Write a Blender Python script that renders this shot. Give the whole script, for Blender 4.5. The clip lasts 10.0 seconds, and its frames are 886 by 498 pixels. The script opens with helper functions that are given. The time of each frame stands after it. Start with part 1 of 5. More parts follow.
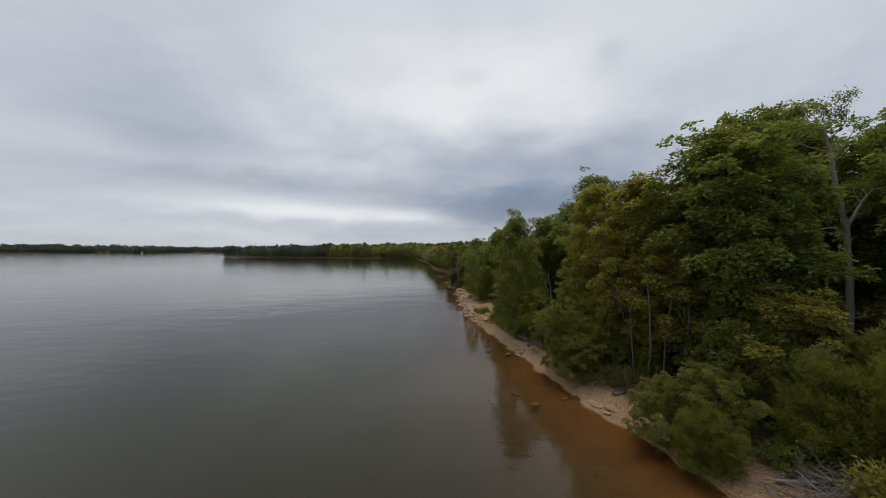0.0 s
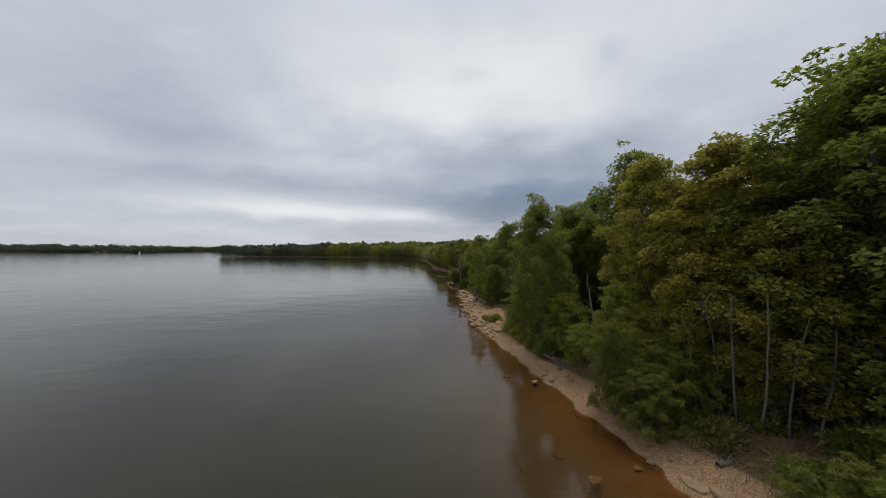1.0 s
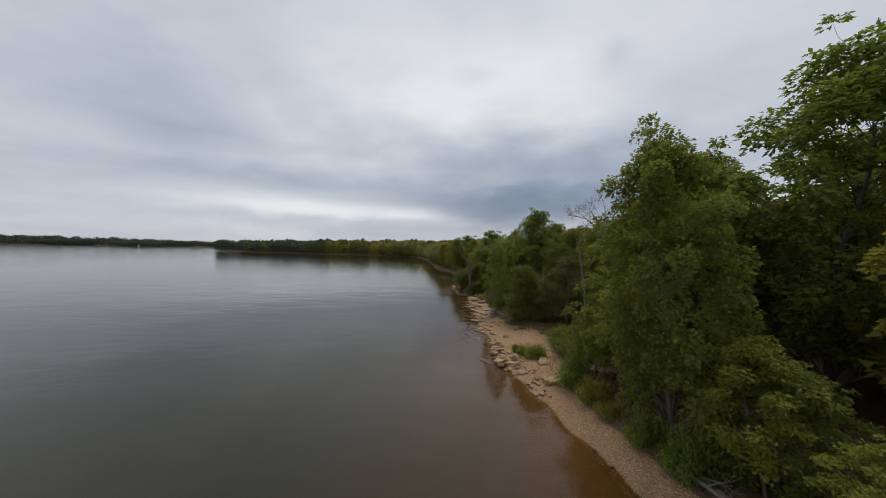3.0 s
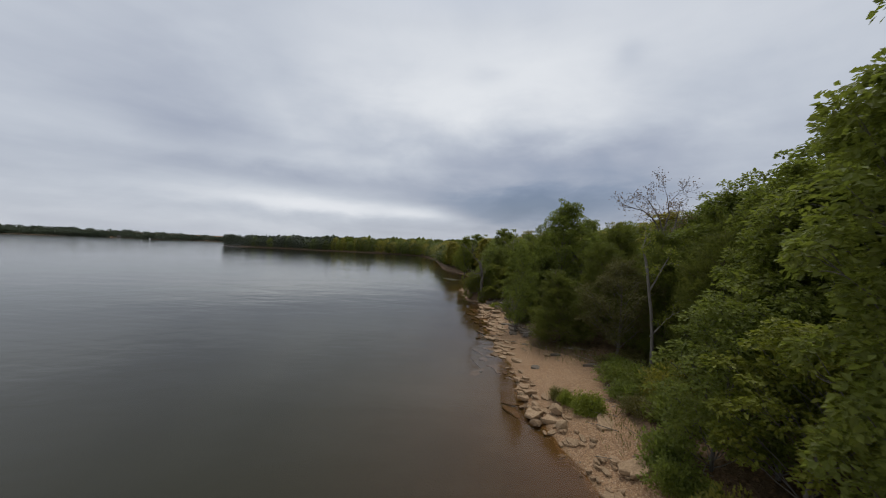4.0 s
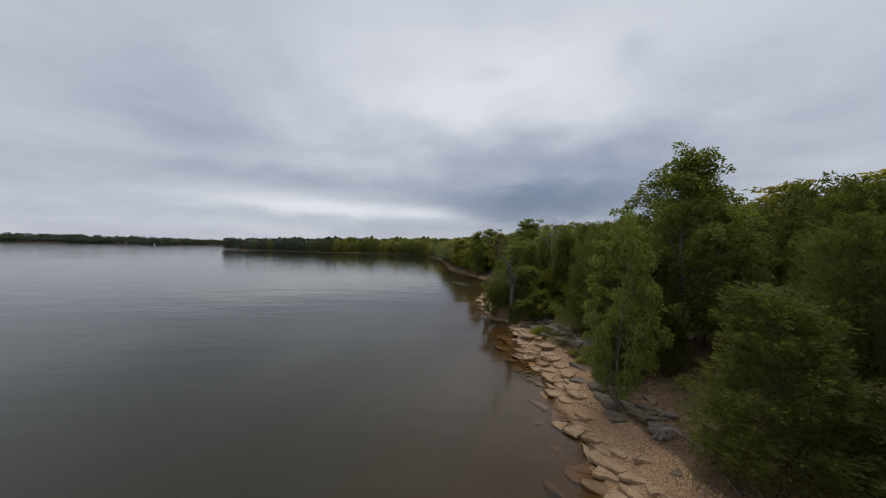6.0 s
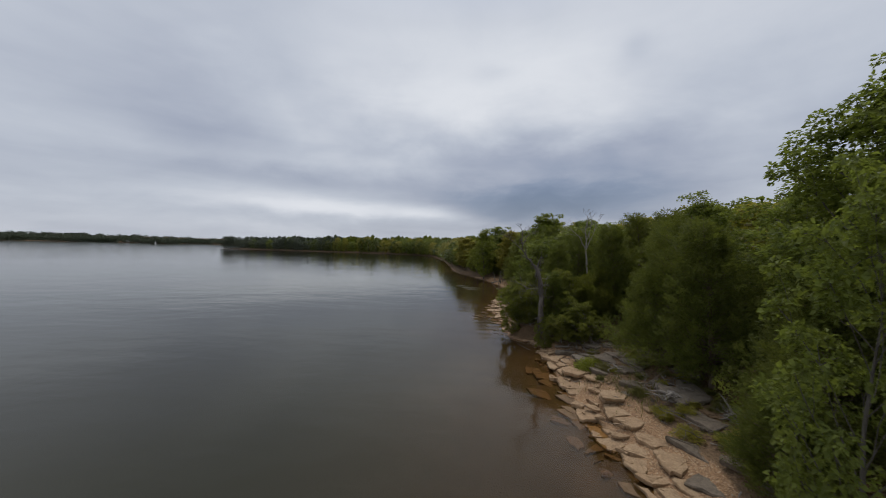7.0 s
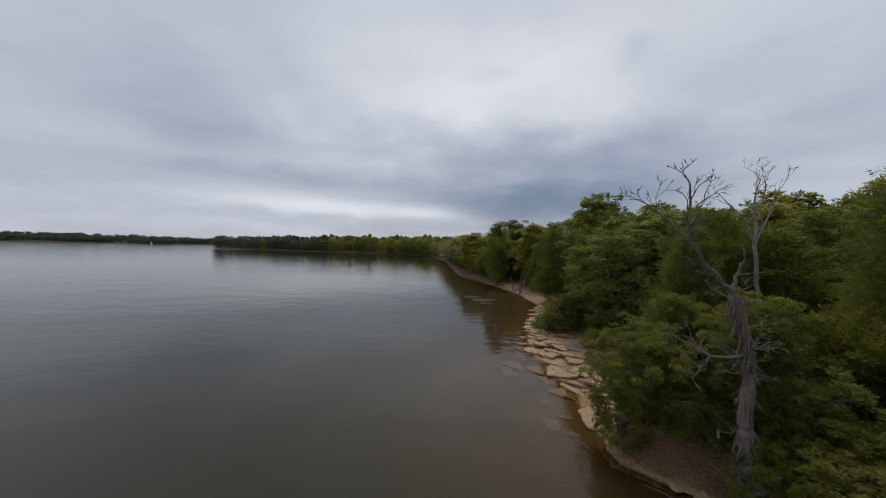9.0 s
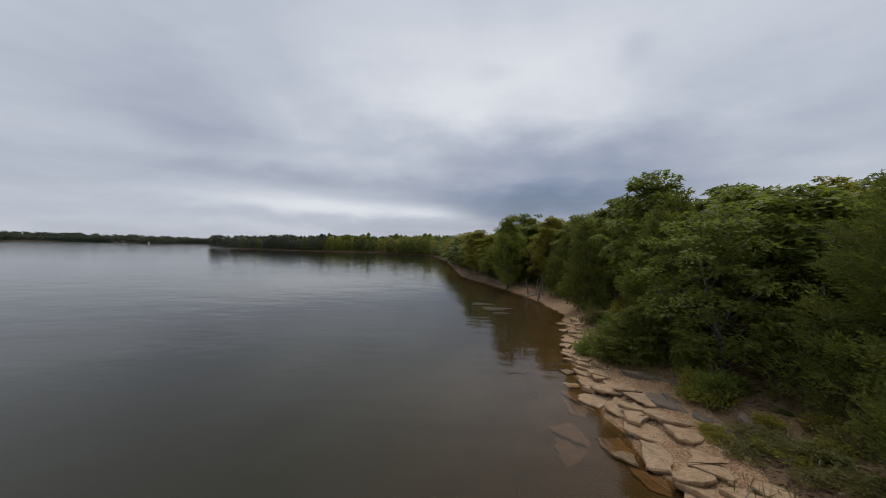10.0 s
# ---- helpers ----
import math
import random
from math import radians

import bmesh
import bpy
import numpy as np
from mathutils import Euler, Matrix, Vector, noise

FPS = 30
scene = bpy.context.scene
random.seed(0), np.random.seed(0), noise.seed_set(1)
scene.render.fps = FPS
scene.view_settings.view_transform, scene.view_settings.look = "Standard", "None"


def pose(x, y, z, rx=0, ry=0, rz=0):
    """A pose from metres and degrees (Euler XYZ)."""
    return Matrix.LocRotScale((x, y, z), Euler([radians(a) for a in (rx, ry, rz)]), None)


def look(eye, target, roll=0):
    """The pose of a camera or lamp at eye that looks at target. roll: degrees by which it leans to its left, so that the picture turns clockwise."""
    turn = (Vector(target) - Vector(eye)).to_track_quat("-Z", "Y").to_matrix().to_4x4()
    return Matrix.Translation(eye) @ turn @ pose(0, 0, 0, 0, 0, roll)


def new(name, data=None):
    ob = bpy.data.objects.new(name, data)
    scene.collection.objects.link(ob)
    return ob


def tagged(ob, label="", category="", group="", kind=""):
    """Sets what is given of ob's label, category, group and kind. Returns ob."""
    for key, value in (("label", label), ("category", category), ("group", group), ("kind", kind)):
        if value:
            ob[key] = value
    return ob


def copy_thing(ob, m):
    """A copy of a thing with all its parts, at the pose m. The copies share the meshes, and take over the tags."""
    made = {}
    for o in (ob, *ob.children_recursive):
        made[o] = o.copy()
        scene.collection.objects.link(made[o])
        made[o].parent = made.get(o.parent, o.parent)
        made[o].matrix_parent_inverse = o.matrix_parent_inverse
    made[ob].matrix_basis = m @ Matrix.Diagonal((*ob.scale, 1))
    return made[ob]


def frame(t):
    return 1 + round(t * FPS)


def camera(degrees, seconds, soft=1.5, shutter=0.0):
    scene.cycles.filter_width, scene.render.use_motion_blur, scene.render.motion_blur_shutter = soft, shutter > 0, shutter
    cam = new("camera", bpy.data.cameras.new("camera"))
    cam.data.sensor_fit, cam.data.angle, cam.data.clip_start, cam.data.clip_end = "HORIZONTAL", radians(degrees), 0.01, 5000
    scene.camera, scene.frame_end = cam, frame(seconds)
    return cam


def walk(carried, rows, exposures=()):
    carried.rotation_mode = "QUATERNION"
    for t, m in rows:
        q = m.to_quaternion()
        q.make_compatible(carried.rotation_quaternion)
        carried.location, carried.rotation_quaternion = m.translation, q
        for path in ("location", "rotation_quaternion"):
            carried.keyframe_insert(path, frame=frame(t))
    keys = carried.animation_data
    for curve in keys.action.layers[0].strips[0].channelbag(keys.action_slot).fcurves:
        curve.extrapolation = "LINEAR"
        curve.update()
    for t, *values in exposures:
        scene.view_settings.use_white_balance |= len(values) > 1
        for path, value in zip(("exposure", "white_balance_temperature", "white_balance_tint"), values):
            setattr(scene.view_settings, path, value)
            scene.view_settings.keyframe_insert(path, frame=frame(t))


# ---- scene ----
cam = camera(105.0, 10.0, soft=1.0, shutter=0.1)
PATH = [
    (0.0, (0.000, 0.000, 5.000), (-0.000, 10.000, 5.046), -0.05),
    (0.5, (-0.078, 2.011, 4.909), (-0.077, 12.011, 4.938), -0.08),
    (1.0, (-0.177, 4.034, 4.837), (-0.168, 14.034, 4.854), -0.20),
    (1.5, (-0.212, 6.168, 4.755), (-0.205, 16.168, 4.779), -0.16),
    (2.0, (-0.297, 8.221, 4.629), (-0.290, 18.221, 4.641), -0.16),
    (2.5, (-0.414, 10.198, 4.501), (-0.403, 20.198, 4.515), 0.12),
    (2.7, (-0.461, 10.981, 4.469), (-0.463, 20.981, 4.485), 0.43),
    (3.8, (-0.517, 15.740, 4.386), (-0.744, 25.737, 4.362), 2.17),
    (4.0, (-0.563, 16.578, 4.370), (-0.830, 26.575, 4.355), 2.22),
    (4.5, (-0.683, 18.600, 4.321), (-1.018, 28.595, 4.311), 2.09),
    (5.0, (-0.779, 20.924, 4.254), (-1.124, 30.918, 4.234), 1.50),
    (5.5, (-0.913, 23.227, 4.189), (-1.297, 33.220, 4.161), 1.14),
    (5.7, (-0.988, 24.139, 4.167), (-1.388, 34.131, 4.140), 1.01),
    (6.8, (-1.400, 29.227, 4.088), (-1.890, 39.215, 4.031), 1.29),
    (7.0, (-1.483, 30.131, 4.065), (-1.966, 40.119, 4.025), 1.22),
    (7.5, (-1.682, 32.414, 4.018), (-2.165, 42.403, 3.993), 1.26),
    (8.0, (-1.823, 34.774, 3.969), (-2.315, 44.762, 3.934), 1.22),
    (8.5, (-1.925, 37.152, 3.942), (-2.423, 47.139, 3.896), 1.17),
    (9.0, (-2.111, 39.512, 3.876), (-2.603, 49.499, 3.831), 1.16),
    (9.5, (-2.314, 41.880, 3.790), (-2.809, 51.868, 3.734), 1.16),
    (10.0, (-2.571, 44.164, 3.686), (-3.065, 54.152, 3.631), 1.09),
]
walk(cam, [(t, look(eye, target, roll)) for t, eye, target, roll in PATH],
     exposures=[(0.0, 0.06, 6500, 10), (2.6, 0.06, 6500, 10), (4.2, -0.02, 6360, 11), (10.0, -0.08, 6300, 12)])

# ---- world, sun, exposure ----
SUN_AZ, SUN_EL = radians(20.0), radians(66.0)      # azimuth from +y towards +x


class Nodes:
    """Short hand for building a node tree."""

    def __init__(self, tree):
        self.tree = tree
        tree.nodes.clear()

    def add(self, kind, props=None, **links):
        node = self.tree.nodes.new("ShaderNode" + kind)
        props = props or {}
        if "operation" in props:
            node.operation = props["operation"]
        if "use_clamp" in props:
            node.use_clamp = props["use_clamp"]
        if "data_type" in props:
            node.data_type = props["data_type"]
        if "blend_type" in props:
            node.blend_type = props["blend_type"]
        if "attribute_name" in props:
            node.attribute_name = props["attribute_name"]
        for key, value in links.items():
            self.put(node, key, value)
        return node

    def put(self, node, key, value):
        name = key.replace("_", " ")
        if key[0] == "i" and key[1:].isdigit():
            sock = node.inputs[int(key[1:])]
        else:
            sock = node.inputs[name]
        if isinstance(value, bpy.types.NodeSocket):
            self.tree.links.new(value, sock)
        else:
            sock.default_value = value

    def math(self, op, a, b=0.0, c=0.0, clamp=False):
        return self.add("Math", {"operation": op, "use_clamp": clamp}, i0=a, i1=b, i2=c).outputs[0]

    def mix(self, fac, a, b, blend="MIX"):
        node = self.add("Mix", {"data_type": "RGBA", "blend_type": blend})
        self.put(node, "i0", fac)
        self.put(node, "i6", a)
        self.put(node, "i7", b)
        return node.outputs[2]

    def ramp(self, fac, stops):
        node = self.add("ValToRGB", i0=fac)
        el = node.color_ramp.elements
        while len(el) < len(stops):
            el.new(0.5)
        for e, (pos, col) in zip(el, stops):
            e.position = pos
            e.color = (*col, 1) if len(col) == 3 else col
        return node.outputs[0]

    def noise(self, vec, scale, detail=4.0, rough=0.55, distortion=0.0):
        return self.add("TexNoise", Vector=vec, Scale=scale, Detail=detail, Roughness=rough, Distortion=distortion).outputs["Fac"]


def rgb(r, g, b):
    return (r, g, b, 1.0)


def build_world():
    world = bpy.data.worlds.new("overcast_sky")
    scene.world = world
    world.use_nodes = True
    n = Nodes(world.node_tree)
    out = n.add("OutputWorld")
    back = n.add("Background", Strength=1.0)
    n.tree.links.new(back.outputs[0], out.inputs[0])
    sky = n.add("TexSky")
    sky.sky_type, sky.sun_disc, sky.sun_elevation, sky.sun_rotation, sky.air_density, sky.dust_density = "NISHITA", False, SUN_EL, SUN_AZ, 1.3, 2.0
    way = n.add("TexCoord").outputs["Generated"]
    sep = n.add("SeparateXYZ", i0=way)
    x, y, z = sep.outputs
    up = n.math("MAXIMUM", z, 0.0)
    # azimuth and elevation in degrees
    az = n.math("MULTIPLY", n.math("ARCTAN2", x, y), 57.2958)
    el = n.math("MULTIPLY", n.math("ARCSINE", z), 57.2958)
    # cloud deck: the direction carried on to a level sheet
    k = n.math("ADD", up, 0.30)
    deck = n.add("CombineXYZ", X=n.math("DIVIDE", x, k), Y=n.math("DIVIDE", y, k), Z=0.0).outputs[0]
    warp = n.add("TexNoise", Vector=deck, Scale=1.0, Detail=3.0, Roughness=0.5)
    shift = n.add("VectorMath", {"operation": "SCALE"}, i0=warp.outputs["Color"])
    n.put(shift, "Scale", 0.45)
    deck2 = n.add("VectorMath", {"operation": "ADD"}, i0=deck, i1=shift.outputs[0]).outputs[0]
    big = n.noise(deck2, 0.9, 3.0, 0.5)
    fine = n.noise(deck2, 3.2, 5.0, 0.5)
    streaky = n.add("Mapping", Vector=deck2)
    n.put(streaky, "Scale", (0.5, 1.3, 1.0))
    streak = n.noise(streaky.outputs[0], 2.2, 4.0, 0.5)

    def mass(a0, e0, wa, we, amp, tilt=0.0):
        """A soft cloud mass round an azimuth and elevation."""
        da = n.math("DIVIDE", n.math("SUBTRACT", az, a0), wa)
        e1 = n.math("SUBTRACT", n.math("SUBTRACT", el, e0), n.math("MULTIPLY", n.math("SUBTRACT", az, a0), tilt))
        de = n.math("DIVIDE", n.math("ADD", e1, n.math("MULTIPLY", n.math("SUBTRACT", fine, 0.5), we * 1.6)), we)
        r2 = n.math("ADD", n.math("MULTIPLY", da, da), n.math("MULTIPLY", de, de))
        return n.math("MULTIPLY", n.math("EXPONENT", n.math("MULTIPLY", r2, -1.0)), amp)

    light = n.math("ADD", 0.56, n.math("MULTIPLY", n.math("SUBTRACT", big, 0.5), 0.26))
    light = n.math("ADD", light, n.math("MULTIPLY", n.math("SUBTRACT", fine, 0.5), 0.15))
    light = n.math("ADD", light, n.math("MULTIPLY", n.math("SUBTRACT", streak, 0.5), 0.12))
    wisp = n.noise(deck2, 8.0, 4.0, 0.55, 0.4)
    light = n.math("ADD", light, n.math("MULTIPLY", n.math("SUBTRACT", wisp, 0.5), 0.05))
    # level layers, plainer towards the horizon
    tiers = n.add("CombineXYZ", X=n.math("MULTIPLY", az, 0.035), Y=n.math("MULTIPLY", el, 0.30), Z=0.0).outputs[0]
    layer = n.noise(tiers, 1.0, 4.0, 0.5, 0.3)
    low = n.math("EXPONENT", n.math("MULTIPLY", n.math("MAXIMUM", el, 0.0), -0.07))
    light = n.math("ADD", light, n.math("MULTIPLY", n.math("MULTIPLY", n.math("SUBTRACT", layer, 0.5), low), 0.42))
    for m in (mass(8, 25, 17, 9, 0.20), mass(-14, 30, 15, 12, 0.13), mass(30, 32, 22, 14, 0.08), mass(-20, 6.0, 16, 1.4, 0.34, -0.02), mass(-4, 5.6, 6, 1.1, 0.20, -0.05), mass(-38, 14.5, 8, 3.0, -0.13), mass(-27, 10.0, 18, 1.5, -0.10), mass(-38, 13, 14, 2.5, 0.10),
              mass(15, 7.5, 17, 3.6, -0.58, 0.05), mass(16, 14.5, 20, 3.0, -0.24), mass(-40, 20, 10, 6, -0.09), mass(-12, 10.5, 26, 1.8, -0.07), mass(2, 38, 30, 6, -0.06), mass(26.2, 27.5, 2.2, 1.8, -0.10), mass(5, 27, 3.5, 1.4, -0.08)):
        light = n.math("ADD", light, m)
    cloud = n.ramp(light, [(0.0, (0.145, 0.19, 0.29)), (0.22, (0.24, 0.287, 0.388)), (0.40, (0.388, 0.422, 0.500)), (0.58, (0.535, 0.572, 0.63)), (0.80, (0.74, 0.765, 0.79)), (1.0, (0.86, 0.87, 0.88))])
    # thin veil at the horizon
    veil = n.math("EXPONENT", n.math("MULTIPLY", n.math("ABSOLUTE", el), -0.45))
    cloud = n.mix(n.math("MULTIPLY", veil, 0.6), cloud, rgb(0.47, 0.49, 0.535))
    # an overcast sky is brightest overhead
    high = n.math("MULTIPLY_ADD", n.math("MAXIMUM", n.math("SUBTRACT", z, 0.55), 0.0), 1.35, 1.0)
    cloud = n.mix(1.0, cloud, n.add("CombineXYZ", X=high, Y=high, Z=high).outputs[0], "MULTIPLY")
    clear = n.mix(1.0, sky.outputs[0], rgb(0.09, 0.09, 0.09), "MULTIPLY")
    cover = n.math("MULTIPLY_ADD", light, 0.25, 0.80, clamp=True)
    n.put(back, "Color", n.mix(cover, clear, cloud))


build_world()
sun = new("sun", bpy.data.lights.new("sun", "SUN"))
sun.data.energy, sun.data.angle, sun.data.color = 1.5, radians(30), (1.0, 0.965, 0.91)
sun.matrix_world = look((math.sin(SUN_AZ) * math.cos(SUN_EL) * 100, math.cos(SUN_AZ) * math.cos(SUN_EL) * 100, math.sin(SUN_EL) * 100), (0, 0, 0))
scene.view_settings.exposure = 0.0


# ---- materials ----
def material(name):
    mat = bpy.data.materials.new(name)
    mat.use_nodes = True
    n = Nodes(mat.node_tree)
    out = n.add("OutputMaterial")
    return mat, n, out


def finish(n, out, shader):
    n.tree.links.new(shader, out.inputs[0])


def leaf_material(name, dark, light, tint, through_amount=0.22, rough=0.5):
    """Leaves: each leaf its own shade, each plant its own hue, some light through the blade."""
    mat, n, out = material(name)
    leaf = n.add("NewGeometry").outputs["Random Per Island"]
    plant = n.add("ObjectInfo").outputs["Random"]
    place = n.add("TexCoord").outputs["Object"]
    patch = n.noise(place, 0.9, 3.0)
    col = n.mix(leaf, rgb(*dark), rgb(*light))
    fac = n.math("MULTIPLY", n.math("ADD", n.math("MULTIPLY", plant, 0.6), n.math("MULTIPLY", n.math("SUBTRACT", patch, 0.42), 1.6)), 0.75, clamp=True)
    col = n.mix(fac, col, n.mix(0.75, col, rgb(*tint)))
    face = n.add("BsdfPrincipled", Base_Color=col, Roughness=rough)
    n.put(face, "Specular IOR Level", 0.18)
    back = n.add("BsdfTranslucent", Color=n.mix(0.5, col, rgb(light[0] * 1.5, light[1] * 1.5, light[2] * 0.7)))
    both = n.add("MixShader", i0=through_amount, i1=face.outputs[0], i2=back.outputs[0])
    finish(n, out, both.outputs[0])
    return mat


def bark_material(name, low, high, scale=9.0):
    mat, n, out = material(name)
    place = n.add("TexCoord").outputs["Object"]
    stretch = n.add("Mapping", Vector=place)
    n.put(stretch, "Scale", (1.0, 1.0, 0.22))
    ridge = n.noise(stretch.outputs[0], scale * 2.2, 6.0, 0.65)
    patch = n.noise(place, 1.7, 3.0)
    plant = n.add("ObjectInfo").outputs["Random"]
    col = n.ramp(n.math("MULTIPLY_ADD", ridge, 0.7, n.math("MULTIPLY", n.math("ADD", patch, plant), 0.17)), [(0.25, low), (0.75, high)])
    bump = n.add("Bump", Strength=0.6, Distance=0.02, Height=ridge)
    face = n.add("BsdfPrincipled", Base_Color=col, Roughness=0.9, Normal=bump.outputs[0])
    finish(n, out, face.outputs[0])
    return mat


def stone_material(name, a, b, c):
    mat, n, out = material(name)
    place = n.add("TexCoord").outputs["Object"]
    own = n.add("ObjectInfo").outputs["Random"]
    off = n.add("VectorMath", {"operation": "ADD"}, i0=place)
    n.put(off, "i1", n.add("CombineXYZ", X=n.math("MULTIPLY", own, 40.0), Y=own, Z=0.0).outputs[0])
    grain = n.noise(off.outputs[0], 34.0, 5.0, 0.6)
    patch = n.noise(off.outputs[0], 2.6, 5.0, 0.6)
    col = n.mix(patch, rgb(*a), rgb(*b))
    col = n.mix(n.math("MULTIPLY", own, 0.55), col, rgb(*c))
    col = n.mix(0.6, col, n.ramp(grain, [(0.3, (0.45, 0.45, 0.45)), (0.7, (1.1, 1.1, 1.1))]), "MULTIPLY")
    stain = n.noise(off.outputs[0], 6.5, 6.0, 0.65, 0.6)
    col = n.mix(n.ramp(stain, [(0.44, (0, 0, 0)), (0.62, (0.7, 0.7, 0.7))]), col, n.mix(0.62, col, rgb(a[0] * 0.55, a[1] * 0.5, a[2] * 0.45)))
    bump = n.add("Bump", Strength=0.6, Distance=0.02, Height=n.math("ADD", grain, n.math("MULTIPLY", stain, 2.0)))
    face = n.add("BsdfPrincipled", Base_Color=col, Roughness=0.85, Normal=bump.outputs[0])
    finish(n, out, face.outputs[0])
    return mat


def ground_material():
    """Lake bed, gravel beach, leaf litter and far meadow by the attributes of the sheet."""
    mat, n, out = material("shore_ground")
    place = n.add("NewGeometry").outputs["Position"]
    beach = n.add("Attribute", {"attribute_name": "beach"}).outputs["Fac"]
    bed = n.add("Attribute", {"attribute_name": "bed"}).outputs["Fac"]
    cell = n.add("TexVoronoi", Vector=place, Scale=36.0)
    cell_big = n.add("TexVoronoi", Vector=place, Scale=11.0)
    patch = n.noise(place, 0.8, 5.0)
    fine = n.noise(place, 22.0, 4.0)
    gravel = n.ramp(n.add("SeparateColor", i0=cell.outputs["Color"]).outputs[0], [(0.0, (0.17, 0.100, 0.054)), (0.45, (0.29, 0.172, 0.086)), (0.8, (0.38, 0.245, 0.130)), (1.0, (0.46, 0.34, 0.21))])
    gravel = n.mix(n.math("MULTIPLY", patch, 0.5), gravel, rgb(0.27, 0.155, 0.09))
    litter = n.ramp(n.math("ADD", n.math("MULTIPLY", fine, 0.5), n.math("MULTIPLY", patch, 0.5)), [(0.3, (0.065, 0.042, 0.023)), (0.5, (0.140, 0.090, 0.050)), (0.7, (0.23, 0.152, 0.085))])
    mud = n.ramp(n.math("ADD", n.math("MULTIPLY", patch, 0.6), n.math("MULTIPLY", fine, 0.4)), [(0.3, (0.12, 0.066, 0.027)), (0.55, (0.20, 0.108, 0.043)), (0.75, (0.27, 0.155, 0.068))])
    silt = n.ramp(n.math("ADD", n.math("MULTIPLY", patch, 0.6), n.math("MULTIPLY", fine, 0.4)), [(0.3, (0.060, 0.041, 0.019)), (0.55, (0.105, 0.071, 0.033)), (0.75, (0.160, 0.112, 0.056))])
    down_shore = n.add("SeparateXYZ", i0=place).outputs[1]
    mud = n.mix(n.math("MULTIPLY_ADD", down_shore, 0.045, n.math("MULTIPLY_ADD", patch, 0.8, -0.85), clamp=True), mud, silt)
    edge = n.math("ADD", beach, n.math("MULTIPLY", n.math("SUBTRACT", patch, 0.5), 0.9))
    col = n.mix(n.ramp(edge, [(0.42, (0, 0, 0)), (0.58, (1, 1, 1))]), litter, gravel)
    col = n.mix(bed, col, mud)
    height = n.math("ADD", n.math("MULTIPLY", cell.outputs["Distance"], -0.8), n.math("ADD", fine, n.math("MULTIPLY", cell_big.outputs["Distance"], -0.5)))
    bump = n.add("Bump", Strength=0.9, Distance=0.03, Height=height)
    face = n.add("BsdfPrincipled", Base_Color=col, Roughness=0.92, Normal=bump.outputs[0])
    n.put(face, "Specular IOR Level", 0.2)
    finish(n, out, face.outputs[0])
    return mat


def pebble_material():
    """Loose gravel: each stone its own tan, rust or grey."""
    mat, n, out = material("pebbles")
    own = n.add("NewGeometry").outputs["Random Per Island"]
    col = n.ramp(own, [(0.0, (0.19, 0.110, 0.056)), (0.3, (0.28, 0.162, 0.078)), (0.6, (0.37, 0.228, 0.115)), (0.85, (0.46, 0.322, 0.185)), (1.0, (0.31, 0.265, 0.205))])
    face = n.add("BsdfPrincipled", Base_Color=col, Roughness=0.85)
    finish(n, out, face.outputs[0])
    return mat


def water_material():
    """Murky lake: sky gloss over a body of silt that hides the bed with depth."""
    mat, n, out = material("lake_water")
    place = n.add("NewGeometry").outputs["Position"]
    murk = n.add("Attribute", {"attribute_name": "murk"}).outputs["Fac"]
    calm = n.noise(place, 0.045, 3.0)
    stretch = n.add("Mapping", Vector=place)
    n.put(stretch, "Scale", (0.55, 1.0, 1.0))
    n.put(stretch, "Rotation", (0, 0, radians(12)))
    wave = n.noise(stretch.outputs[0], 1.5, 3.0, 0.5, 0.4)
    swell = n.noise(stretch.outputs[0], 0.35, 2.0, 0.5)
    height = n.math("MULTIPLY", n.math("ADD", n.math("ADD", n.math("MULTIPLY", wave, 0.35), n.math("MULTIPLY", n.noise(stretch.outputs[0], 5.5, 3.0, 0.6), 0.10)), swell), n.math("MULTIPLY_ADD", calm, 1.6, 0.1))
    rings = n.add("TexWave", Vector=stretch.outputs[0], Scale=0.42, Distortion=2.5, Detail=2.0)
    n.put(rings, "Detail Scale", 0.6)
    rings.bands_direction = "Y"
    height = n.math("ADD", height, n.math("MULTIPLY", rings.outputs["Fac"], n.math("MULTIPLY", n.ramp(n.noise(place, 0.03, 2.0), [(0.45, (0, 0, 0)), (0.62, (1, 1, 1))]), 0.06)))
    bump = n.add("Bump", Strength=0.30, Distance=0.12, Height=height)
    fres = n.add("Fresnel", IOR=1.33, Normal=bump.outputs[0]).outputs[0]
    gloss = n.add("BsdfGlossy", Color=rgb(0.86, 0.865, 0.86), Roughness=0.06, Normal=bump.outputs[0])
    cloudy = n.noise(place, 0.25, 4.0)
    silty = n.math("POWER", murk, 3.0)
    body = n.add("BsdfDiffuse", Color=n.mix(silty, rgb(0.062, 0.043, 0.021), n.mix(cloudy, rgb(0.018, 0.0175, 0.0083), rgb(0.026, 0.0243, 0.0112))))
    clear = n.add("BsdfTransparent", Color=rgb(0.90, 0.78, 0.58))
    depth = n.add("MixShader", i0=murk, i1=clear.outputs[0], i2=body.outputs[0])
    both = n.add("MixShader", i0=fres, i1=depth.outputs[0], i2=gloss.outputs[0])
    finish(n, out, both.outputs[0])
    return mat


